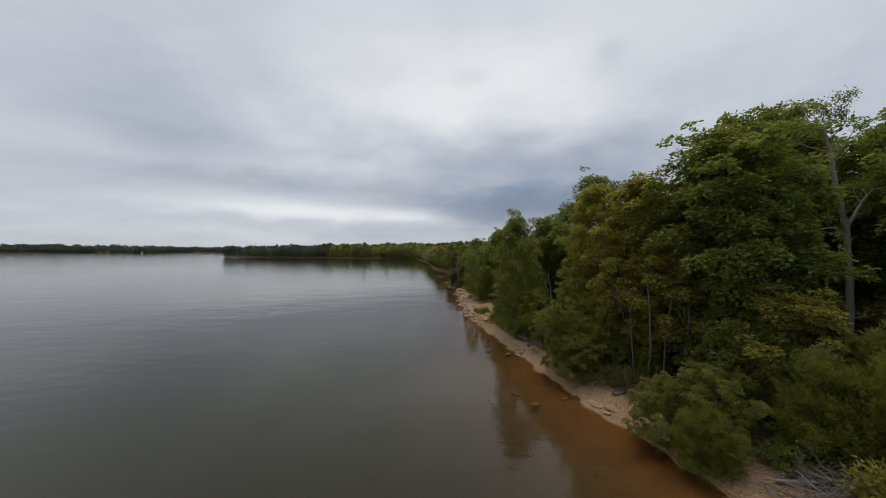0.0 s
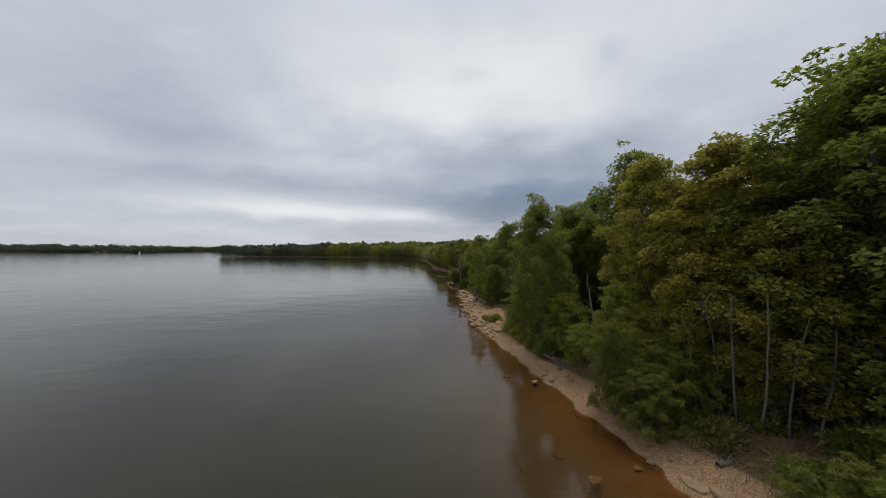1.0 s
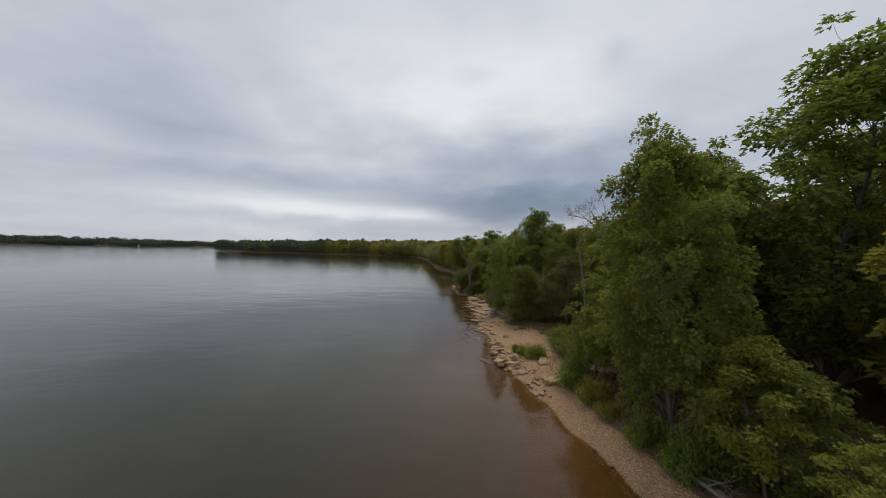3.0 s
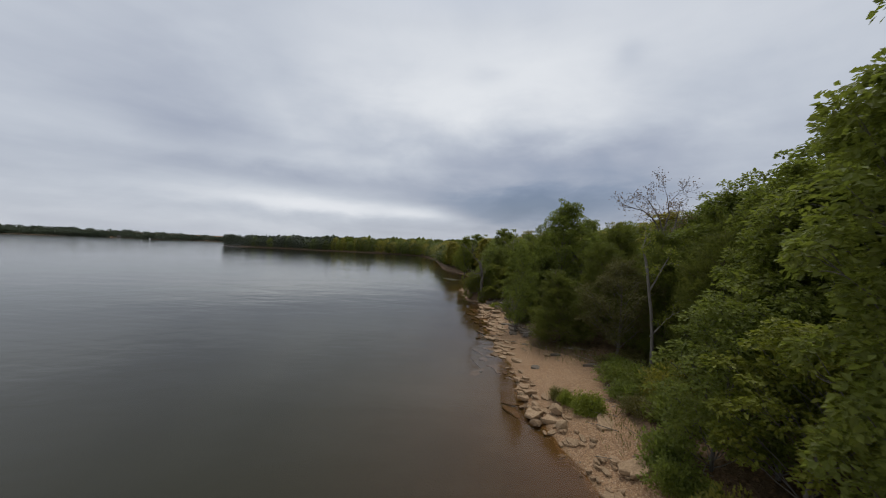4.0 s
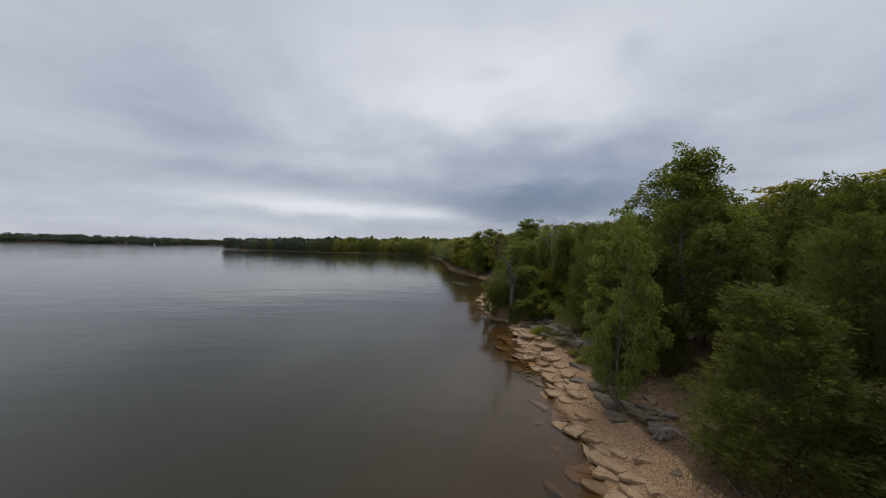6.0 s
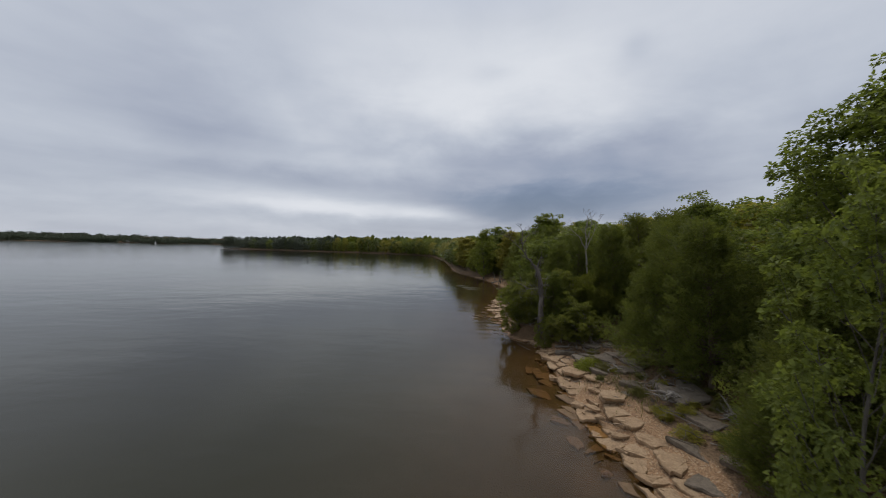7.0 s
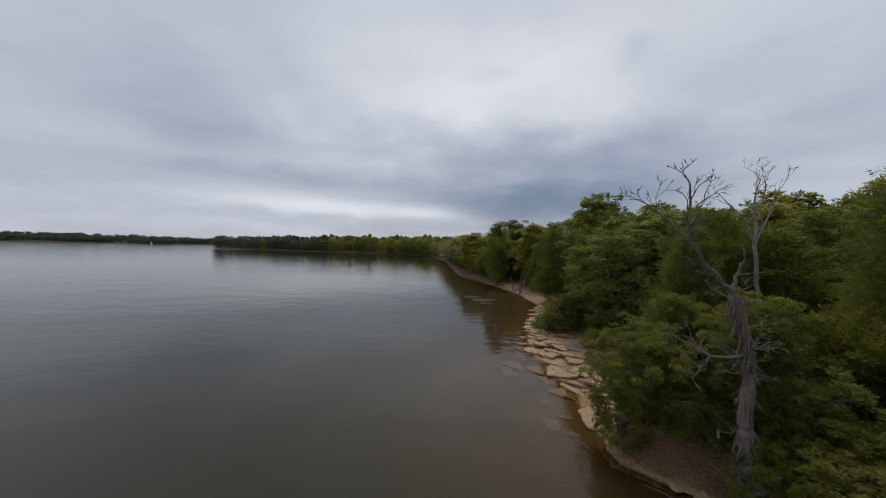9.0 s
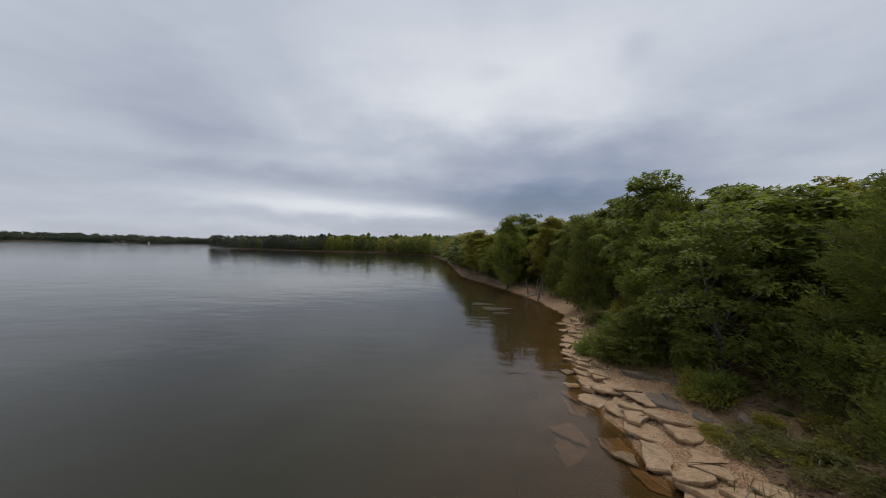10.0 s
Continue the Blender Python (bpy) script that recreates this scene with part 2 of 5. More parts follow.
def plain_material(name, col, rough=0.6):
    mat, n, out = material(name)
    place = n.add("TexCoord").outputs["Object"]
    grain = n.noise(place, 6.0, 4.0)
    c = n.mix(n.math("MULTIPLY", grain, 0.5), rgb(*col), rgb(*[v * 0.6 for v in col]))
    face = n.add("BsdfPrincipled", Base_Color=c, Roughness=rough)
    n.put(face, "Specular IOR Level", 0.15)
    finish(n, out, face.outputs[0])
    return mat


OAK_LEAF = leaf_material("oak_leaf", (0.072, 0.094, 0.024), (0.182, 0.218, 0.046), (0.215, 0.205, 0.036), 0.48, 0.5)
OLIVE_LEAF = leaf_material("olive_oak_leaf", (0.118, 0.118, 0.023), (0.285, 0.262, 0.050), (0.310, 0.238, 0.046), 0.48, 0.5)
BRIGHT_LEAF = leaf_material("bright_leaf", (0.088, 0.114, 0.019), (0.220, 0.252, 0.040), (0.262, 0.228, 0.033), 0.40, 0.5)
CEDAR_LEAF = leaf_material("cedar_spray", (0.057, 0.073, 0.018), (0.146, 0.166, 0.035), (0.160, 0.146, 0.033), 0.40, 0.6)
SHRUB_LEAF = leaf_material("young_cedar_spray", (0.070, 0.085, 0.017), (0.170, 0.182, 0.033), (0.190, 0.166, 0.031), 0.42, 0.6)
BANK_LEAF = leaf_material("bank_cedar_spray", (0.070, 0.084, 0.018), (0.186, 0.200, 0.036), (0.208, 0.180, 0.034), 0.42, 0.6)
GREY_LEAF = leaf_material("dying_cedar_spray", (0.062, 0.060, 0.020), (0.132, 0.126, 0.042), (0.140, 0.110, 0.036), 0.3, 0.7)
LITTER_LEAF = leaf_material("fallen_leaf", (0.075, 0.045, 0.022), (0.21, 0.135, 0.07), (0.16, 0.085, 0.04), 0.1, 0.8)
RUST_LEAF = leaf_material("rust_leaf", (0.121, 0.072, 0.033), (0.220, 0.132, 0.061), (0.165, 0.132, 0.055), 0.25)
GRASS_BLADE = leaf_material("grass_blade", (0.069, 0.075, 0.018), (0.158, 0.15, 0.04), (0.168, 0.114, 0.044), 0.25)
# far dark woods: distance haze painted in, base colour lifted and blued
FAR_DARK_HAZE = leaf_material("far_dark_leaf", (0.042, 0.054, 0.036), (0.090, 0.106, 0.064), (0.090, 0.095, 0.056), 0.1)
FAR_LEAF = leaf_material("far_leaf", (0.042, 0.063, 0.013), (0.112, 0.142, 0.024), (0.138, 0.127, 0.02), 0.2, 0.5)
BARK = bark_material("grey_bark", (0.045, 0.038, 0.030), (0.17, 0.148, 0.12))
CEDAR_BARK = bark_material("cedar_bark", (0.05, 0.034, 0.024), (0.17, 0.12, 0.085))
DEAD_WOOD = bark_material("bleached_wood", (0.075, 0.064, 0.052), (0.29, 0.255, 0.212))
OLD_WOOD = bark_material("grey_dead_bark", (0.03, 0.024, 0.019), (0.23, 0.192, 0.158), 20.0)
SHAG_WOOD = bark_material("shaggy_dead_bark", (0.024, 0.018, 0.014), (0.215, 0.180, 0.148), 22.0)
DARK_WOOD = bark_material("damp_dead_wood", (0.06, 0.05, 0.04), (0.22, 0.185, 0.15))
TAN_STONE = stone_material("tan_stone", (0.27, 0.170, 0.084), (0.47, 0.330, 0.190), (0.36, 0.225, 0.118))
GREY_STONE = stone_material("grey_stone", (0.092, 0.072, 0.050), (0.210, 0.170, 0.122), (0.180, 0.130, 0.082))
WET_STONE = stone_material("wet_stone", (0.125, 0.076, 0.035), (0.28, 0.168, 0.077), (0.19, 0.118, 0.061))
PALE_WALL = plain_material("pale_wall", (0.34, 0.32, 0.30))
WHITE_PAINT = plain_material("white_paint", (0.8, 0.8, 0.78))
ROOF_PAINT = plain_material("grey_roof", (0.16, 0.15, 0.15))
WEED_MAT = plain_material("floating_weed", (0.055, 0.05, 0.025), 0.9)
PEBBLE = pebble_material()
GROUND = ground_material()
WATER = water_material()


# ---- mesh helpers ----
def mesh_from(name, verts, faces, mat, smooth=False):
    """A mesh from arrays; faces is one array of quads or triangles, or a list of such arrays."""
    verts = np.asarray(verts, dtype=np.float32)
    arrays = [np.asarray(a, dtype=np.int32) for a in (faces if isinstance(faces, list) else [faces]) if len(a)]
    loops = np.concatenate([a.ravel() for a in arrays])
    sizes = np.concatenate([np.full(len(a), a.shape[1], dtype=np.int32) for a in arrays])
    starts = np.concatenate([[0], np.cumsum(sizes)[:-1]]).astype(np.int32)
    me = bpy.data.meshes.new(name)
    me.vertices.add(len(verts))
    me.vertices.foreach_set("co", verts.ravel())
    me.loops.add(len(loops))
    me.loops.foreach_set("vertex_index", loops)
    me.polygons.add(len(sizes))
    me.polygons.foreach_set("loop_start", starts)
    me.polygons.foreach_set("use_smooth", np.full(len(sizes), smooth))
    me.update(calc_edges=True)
    me.materials.append(mat)
    return me


def part_of(name, me, parent, label=""):
    ob = new(name, me)
    ob.parent = parent
    if label:
        ob["label"] = label
    return ob


class Tubes:
    """Gathers tapered tubes (trunks, limbs, roots) into one mesh."""

    def __init__(self, sides=7):
        self.sides, self.verts, self.quads, self.count = sides, [], [], 0

    def add(self, points, radii, sides=None):
        points, k = np.asarray(points, float), sides or self.sides
        n = len(points)
        tang = np.gradient(points, axis=0)
        tang /= np.linalg.norm(tang, axis=1)[:, None] + 1e-9
        ref = np.where(np.abs(tang[:, 2:3]) > 0.9, np.array([[1.0, 0, 0]]), np.array([[0, 0, 1.0]]))
        ref = np.repeat(ref[:1], n, 0) if np.all(np.abs(tang @ ref[0]) < 0.97) else ref
        a = np.cross(tang, ref)
        a /= np.linalg.norm(a, axis=1)[:, None] + 1e-9
        b = np.cross(tang, a)
        ang = np.linspace(0, 2 * np.pi, k, endpoint=False)
        ring = points[:, None] + np.asarray(radii, float)[:, None, None] * (a[:, None] * np.cos(ang)[None, :, None] + b[:, None] * np.sin(ang)[None, :, None])
        i = np.arange(n - 1)[:, None] * k
        j = np.arange(k)[None, :]
        j2 = (j + 1) % k
        self.quads.append((np.stack([i + j, i + j2, i + k + j2, i + k + j], -1).reshape(-1, 4)) + self.count)
        self.verts.append(ring.reshape(-1, 3))
        self.count += n * k

    def join(self, other):
        for v, q in zip(other.verts, other.quads):
            self.verts.append(v)
            self.quads.append(q + self.count)
        self.count += other.count

    def mesh(self, name, mat):
        return mesh_from(name, np.concatenate(self.verts), np.concatenate(self.quads), mat, smooth=True)


def blades(points, ways, normals, length, width, fold=0.18, tri=False):
    """Leaves: folded four-cornered ones (foot, side, tip, side), or three-cornered ones where they are fine."""
    ways = ways / (np.linalg.norm(ways, axis=1)[:, None] + 1e-9)
    side = np.cross(ways, normals)
    side /= np.linalg.norm(side, axis=1)[:, None] + 1e-9
    nor = np.cross(side, ways)
    length, width = np.broadcast_to(length, len(points))[:, None], np.broadcast_to(width, len(points))[:, None]
    if tri:
        v = np.stack([points - side * width * 0.5, points + side * width * 0.5 + nor * width * fold, points + ways * length], 1)
        return v.reshape(-1, 3), np.arange(len(points) * 3).reshape(-1, 3)
    mid = points + ways * length * 0.52
    v = np.stack([points, mid + side * width * 0.5 + nor * width * fold, points + ways * length, mid - side * width * 0.5 + nor * width * fold], 1)
    return v.reshape(-1, 3), np.arange(len(points) * 4).reshape(-1, 4)


def bent(rng, start, way, length, steps, wobble, lift=0.0):
    """A wandering line from start along way."""
    pts, d = [np.array(start, float)], np.array(way, float) / np.linalg.norm(way)
    for _ in range(steps):
        d = d + rng.normal(0, wobble, 3) + np.array([0, 0, lift])
        d /= np.linalg.norm(d)
        pts.append(pts[-1] + d * length / steps)
    return np.array(pts)


# ---- plants ----
def broadleaf(name, seed, height, radius, leaf, per_pad, limbs=18, bare=0.25, lean=0.05, trunk_r=None, leaf_mat=None, flat=0.42, twigs=3, bark=None, stems=1, pad=0.27, light=False, droop=-0.22, slim=1.0, ragged=0.0):
    """A broad-leaved tree: trunk, branches, and a crown of leaves gathered in flattened pads. Returns its Empty at the base."""
    rng = np.random.default_rng(seed)
    root = new(name)
    trunk_r = trunk_r or 0.015 * height
    trunk, limbs_t = Tubes(8), Tubes(5)
    pads = []
    for s in range(stems):
        base = np.array([0.0, 0, -0.25]) + (rng.normal(0, 0.25, 3) * [1, 1, 0] if stems > 1 else 0)
        way = np.array([rng.normal(0, lean), rng.normal(0, lean), 1.0]) + (rng.normal(0, 0.16, 3) * [1, 1, 0] if stems > 1 else 0)
        line = bent(rng, base, way, height * 0.74 + 0.25, 12, 0.07, 0.02)
        taper = np.linspace(1, 0, 13)
        r = trunk_r / math.sqrt(stems) * (0.12 + 0.88 * taper ** 0.8)
        r[0] *= 1.5
        trunk.add(line, r)
        low, mid = height * (bare + 0.06), height * 0.56
        for k in range(limbs // stems):
            # each limb reaches for a place on a rounded, lumpy crown
            f = (k + rng.uniform(0.1, 0.9)) / (limbs // stems)
            top = low + (height - low) * f ** 0.85
            if top > mid:
                out = max(0.0, 1 - ((top - mid) / (height * 1.01 - mid)) ** 1.6) ** 0.72
            else:
                out = 0.70 + 0.30 * (top - low) / (mid - low)
            ang = k * 2.399 + rng.uniform(-0.4, 0.4) + s
            out = radius * out * rng.uniform(0.62 - ragged, 1.10 + ragged)
            goal = np.array([math.cos(ang) * out, math.sin(ang) * out, top * rng.uniform(0.94, 1.0)]) + line[9] * [f, f, 0] * 0.6
            start = min(0.97, max(bare, (top - 0.55 * out - 0.10 * height) / (height * 0.74)))
            i = start * 12
            p = line[int(i)] + (line[min(int(i) + 1, 12)] - line[int(i)]) * (i % 1)
            reach = np.linalg.norm(goal - p)
            limb = bent(rng, p, goal - p, reach, 6, 0.10, 0.01)
            limb = limb + (goal - limb[-1]) * np.linspace(0, 1, 7)[:, None]
            r0 = max(0.008, trunk_r * 0.26 * (1 - 0.7 * f))
            if not light or (leaf < 0.4 or k % 3 == 0):
                limbs_t.add(limb[::3] if light else limb, np.linspace(r0, 0.007, 3 if light else 7), 3 if light else 5)
            pads.append((limb[6] * [0.93, 0.93, 0.985], rng.uniform(0.75, 1.2)))
            pads.append((limb[4], rng.uniform(0.7, 1.05)))
            for q in range(twigs):
                j = rng.integers(3, 6)
                d = limb[j + 1] - limb[j]
                d = d / np.linalg.norm(d) + rng.normal(0, 0.75, 3) * [1, 1, 0.5]
                twig = bent(rng, limb[j], d, radius * rng.uniform(0.22, 0.42), 4, 0.16, 0.02)
                if not light:
                    limbs_t.add(twig, np.linspace(r0 * 0.4 + 0.003, 0.004, 5), 3)
                pads.append((twig[-1], rng.uniform(0.45, 0.8)))
    pts, ways, nors = [], [], []
    axis = np.array([0, 0, height * 0.45])
    for c, size in pads:
        m = max(5, int(per_pad * size ** 2))
        g = rng.normal(0, 1, (m, 3))
        g /= np.linalg.norm(g, axis=1)[:, None]
        out = (c - axis) / (np.linalg.norm(c - axis) + 1e-9)
        # leaves sit on the outer and upper shell of their clump
        back = (g @ (out * 0.7 + [0, 0, 0.75])) < -0.25
        g[back] *= -1
        wide = radius * pad * size
        shell = (rng.uniform(0, 1, m) ** 0.30)[:, None] * (1 + 0.16 * np.sin(g * 5.0 + rng.uniform(0, 6, 3)).sum(1, keepdims=True) / 2)
        pts.append(c + g * shell * [wide, wide, wide * flat])
        nors.append(g * [0.55, 0.55, 0.5] + [0, 0, 0.62] + rng.normal(0, 0.30, (m, 3)))
        ways.append(g * [1, 1, 0.25] + rng.normal(0, 0.55, (m, 3)) * [1, 1, 0.5] + [0, 0, droop])
    pts, ways, nors = np.concatenate(pts), np.concatenate(ways), np.concatenate(nors)
    m = len(pts)
    size = leaf * rng.uniform(0.6, 1.25, m)
    v, q = blades(pts, ways, nors, size, size * slim * rng.uniform(0.55, 0.80, m), tri=light)
    trunk.join(limbs_t)
    fit_to = np.array([radius / np.percentile(np.hypot(v[:, 0], v[:, 1]), 96)] * 2 + [height / np.percentile(v[:, 2], 99.7)])
    trunk.verts = [w * fit_to for w in trunk.verts]
    part_of("trunk", trunk.mesh("trunk", bark or BARK), root)
    part_of("crown", mesh_from("crown", v * fit_to, q, leaf_mat or OAK_LEAF), root)
    return root


def cedar(name, seed, height, radius, limbs, twigs, per_twig, spray, leaf_mat=None, foot=0.06, round_top=0.55, bark=None, light=False, rise=0.10, wild=1.0, leaders=1):
    """A red cedar: a straight stem with tiers of spreading limbs, each a fan of feathery upturned twigs."""
    rng = np.random.default_rng(seed)
    root = new(name)
    trunk, limbs_t = Tubes(7), Tubes(4)
    line = bent(rng, (0, 0, -0.2), (rng.normal(0, 0.05), rng.normal(0, 0.05), 1), height * 0.95 + 0.2, 10, 0.035, 0.02)
    stems = [(np.zeros(3), 1.0)]
    for k in range(1, leaders):
        a = k * 2.4 + rng.uniform(-0.5, 0.5)
        stems.append((np.array([math.cos(a), math.sin(a), 0.0]) * radius * rng.uniform(0.35, 0.55), rng.uniform(0.55, 0.92)))
    for off, tall in stems:
        trunk.add(line * [1, 1, tall] + off * np.linspace(0.25, 1, 11)[:, None], 0.017 * height / math.sqrt(leaders) * (0.1 + 0.9 * np.linspace(1, 0, 11)))
    pts, ways, nors = [], [], []
    lump = rng.uniform(0.87 - 0.35 * wild, 0.87 + 0.35 * wild, 24)
    for k in range(limbs):
        f = foot + (1 - foot) * ((k + rng.uniform(0, 1)) / limbs) ** 1.1
        ang = k * 2.399 + rng.uniform(-0.5, 0.5)
        prof = (1 - f) ** round_top * min(1.0, 0.70 + f * 2.2)
        off, tall = stems[k % leaders]
        reach = radius * (1.0 if leaders == 1 else 0.62) * prof * lump[int(ang / 0.7 + f * 7) % 24] * rng.uniform(0.66, 1.14) + 0.08
        i = min(f * 0.94, 0.98) * 10
        p = line[int(i)] + (line[min(int(i) + 1, 10)] - line[int(i)]) * (i % 1)
        p = p * [1, 1, tall] + off * (0.25 + 0.75 * f)
        d = np.array([math.cos(ang), math.sin(ang), rise + 0.6 * f + rng.normal(0, 0.10)])
        limb = bent(rng, p, d, reach, 5, 0.10, 0.05)
        if not light or k % 3 == 0:
            limbs_t.add(limb[[0, 2, 5]], np.linspace(0.008 + 0.0036 * height * (1 - f), 0.004, 3), 3)
        away = np.array([math.cos(ang), math.sin(ang), 0.0])
        for j in range(max(3, int(twigs * (0.35 + prof)))):
            # plumes: soft upturned tufts that fill the outer third of the limb
            s = rng.uniform(0.55, 1.0) * 4.999 if j else 4.7
            c = int(s)
            side = np.array([-away[1], away[0], 0.0]) * rng.normal(0, 0.13 + 0.16 * reach)
            q = limb[c] + (limb[min(c + 1, 5)] - limb[c]) * (s - c) + side + [0, 0, rng.normal(0, 0.05 + 0.05 * reach)]
            w = away * rng.uniform(0.35, 0.9) + side * 0.8 + [0, 0, rng.uniform(0.25, 0.9)]
            w = w / np.linalg.norm(w)
            long = (0.15 + 0.10 * reach) * rng.uniform(0.6, 1.0 + 0.6 * wild) * wild + 0.022 * height
            m = max(4, int(per_twig * (0.5 + long)))
            t = rng.uniform(0, 1, m)
            off = rng.normal(0, 1, (m, 3))
            pts.append(q + w * (long * (t - 0.35))[:, None] + off * (long * 0.30 * (1.12 - t))[:, None])
            ways.append(w * 0.8 + off * 0.45)
            nors.append(away * 0.5 + off * 0.5 + [0, 0, 0.55])
    pts, ways, nors = np.concatenate(pts), np.concatenate(ways), np.concatenate(nors)
    m = len(pts)
    size = spray * rng.uniform(0.6, 1.3, m)
    v, q = blades(pts, ways, nors, size, size * rng.uniform(0.36, 0.55, m), 0.3, tri=True)
    trunk.join(limbs_t)
    fit_to = np.array([radius / np.percentile(np.hypot(v[:, 0], v[:, 1]), 97)] * 2 + [height / np.percentile(v[:, 2], 99.8)])
    trunk.verts = [w * fit_to for w in trunk.verts]
    part_of("trunk", trunk.mesh("trunk", bark or CEDAR_BARK), root)
    part_of("crown", mesh_from("crown", v * fit_to, q, leaf_mat or CEDAR_LEAF), root)
    return root


def forks(tubes, rng, start, way, length, r, depth, spread=0.6, lift=0.04, ends=None):
    """Bare branches that fork again and again."""
    steps = 5
    line = bent(rng, start, way, length, steps, 0.13, lift)
    tubes.add(line, np.linspace(r, r * 0.55, steps + 1), 6 if r > 0.03 else 4)
    if ends is not None and depth <= 1:
        ends.append(line[-1])
        ends.append(line[3])
    if depth == 0:
        return
    for k in range(rng.integers(2, 4)):
        j = rng.integers(2, steps + 1) if k else steps
        d = line[j] - line[j - 1]
        d = d / np.linalg.norm(d) + rng.normal(0, spread, 3) * [1, 1, 0.7] + [0, 0, 0.12]
        forks(tubes, rng, line[j], d, length * rng.uniform(0.5, 0.78), max(0.004, r * 0.52), depth - 1, spread, lift, ends)


# ---- the shore's plan ----
# Waterline: x for each y, from the near bank to the far bay.
SHORE_Y = [-60, -10, 0, 4, 7, 8.1, 10.2, 12.2, 14.3, 15.5, 16.4, 17.5, 19.1, 20.5, 22.2, 23.9, 25, 26.1, 27.3, 28.4, 29.5, 30.5, 31.4, 33, 35.5, 37.3, 38.6, 40.4, 42, 43, 44.2, 45.1, 45.8, 46.8, 48, 49.5, 50.5, 52, 54.5, 56.5, 59.7, 63.5, 66, 68.5, 71.5, 74, 79, 88, 110, 132, 160, 189]
SHORE_X = [16, 9.5, 7.6, 6.6, 5.8, 5.5, 4.95, 4.4, 3.95, 3.8, 3.62, 3.42, 3.05, 2.85, 2.55, 2.12, 1.98, 1.93, 1.75, 1.8, 1.82, 1.85, 1.68, 1.7, 1.78, 1.93, 1.84, 1.7, 1.78, 2.0, 1.95, 1.75, 0.90, 0.90, 1.10, 1.02, 0.75, 0.8, 1.0, 1.5, 2.4, 3.3, 3.35, 2.95, 2.5, 1.75, 0.5, -2.3, -4, -6, -10, -15]
BEACH_Y = [-60, 6, 9, 12, 14.3, 16.5, 18, 19.5, 21, 23, 24.8, 26.7, 28.1, 29, 30.1, 31, 32.4, 34.7, 37, 39, 40.2, 42, 43.5, 45, 46.5, 49, 50.5, 52, 53.3, 54.5, 57, 62, 70, 78, 200]
BEACH_W = [0.9, 1.2, 1.2, 1.2, 1.1, 0.95, 0.75, 0.7, 0.7, 1.0, 1.85, 2.3, 2.5, 2.45, 1.9, 1.3, 1.15, 1.1, 1.2, 1.1, 0.9, 0.7, 0.6, 0.08, 0.10, 0.9, 1.6, 1.9, 1.5, 0.9, 0.6, 1.1, 1.7, 0.3, 0.3]
POINT = [(-14, 186), (-23, 199), (-41, 214), (-94, 236), (-176, 267), (-172, 290), (-100, 345), (60, 460), (400, 460), (400, 186)]


def shore_x(y):
    y = np.asarray(y, float)
    return np.interp(y, SHORE_Y, SHORE_X) + 0.06 * np.sin(y * 2.3) * np.sin(y * 0.71 + 1) + 0.04 * np.sin(y * 5.9 + 2)


def smooth(a, b, v):
    t = np.clip((v - a) / (b - a), 0, 1)
    return t * t * (3 - 2 * t)


def inside_point(x, y):
    """Signed distance to the wooded point across the bay, positive on land."""
    best, inn = np.full(np.shape(x), 1e9), np.zeros(np.shape(x), bool)
    for (x0, y0), (x1, y1) in zip(POINT, POINT[1:] + POINT[:1]):
        dx, dy = x1 - x0, y1 - y0
        t = np.clip(((x - x0) * dx + (y - y0) * dy) / (dx * dx + dy * dy), 0, 1)
        best = np.minimum(best, np.hypot(x - x0 - t * dx, y - y0 - t * dy))
        cut = ((y0 > y) != (y1 > y)) & (x < dx * (y - y0) / (dy if dy else 1e-9) + x0)
        inn ^= cut
    return np.where(inn, best, -best)


def far_shore(x, y):
    """Signed distance to the shore beyond the lake."""
    d = -(x + 975) * 0.507 + (y - 750) * 0.862 + 14 * np.sin(x * 0.013) + 7 * np.sin(x * 0.041)
    spit = 11 - np.hypot((x + 577) * 0.26, (y - 662) * 1.0)
    west = -(x + 1500)
    back = -(y + 400)
    return np.maximum(np.maximum(d, spit), np.maximum(west, back))


def roughness(x, y):
    return (0.035 * np.sin(x * 3.1 + y * 1.3) * np.sin(y * 2.7 - x) + 0.05 * np.sin(x * 1.1 + 2) * np.sin(y * 0.9 + 1))


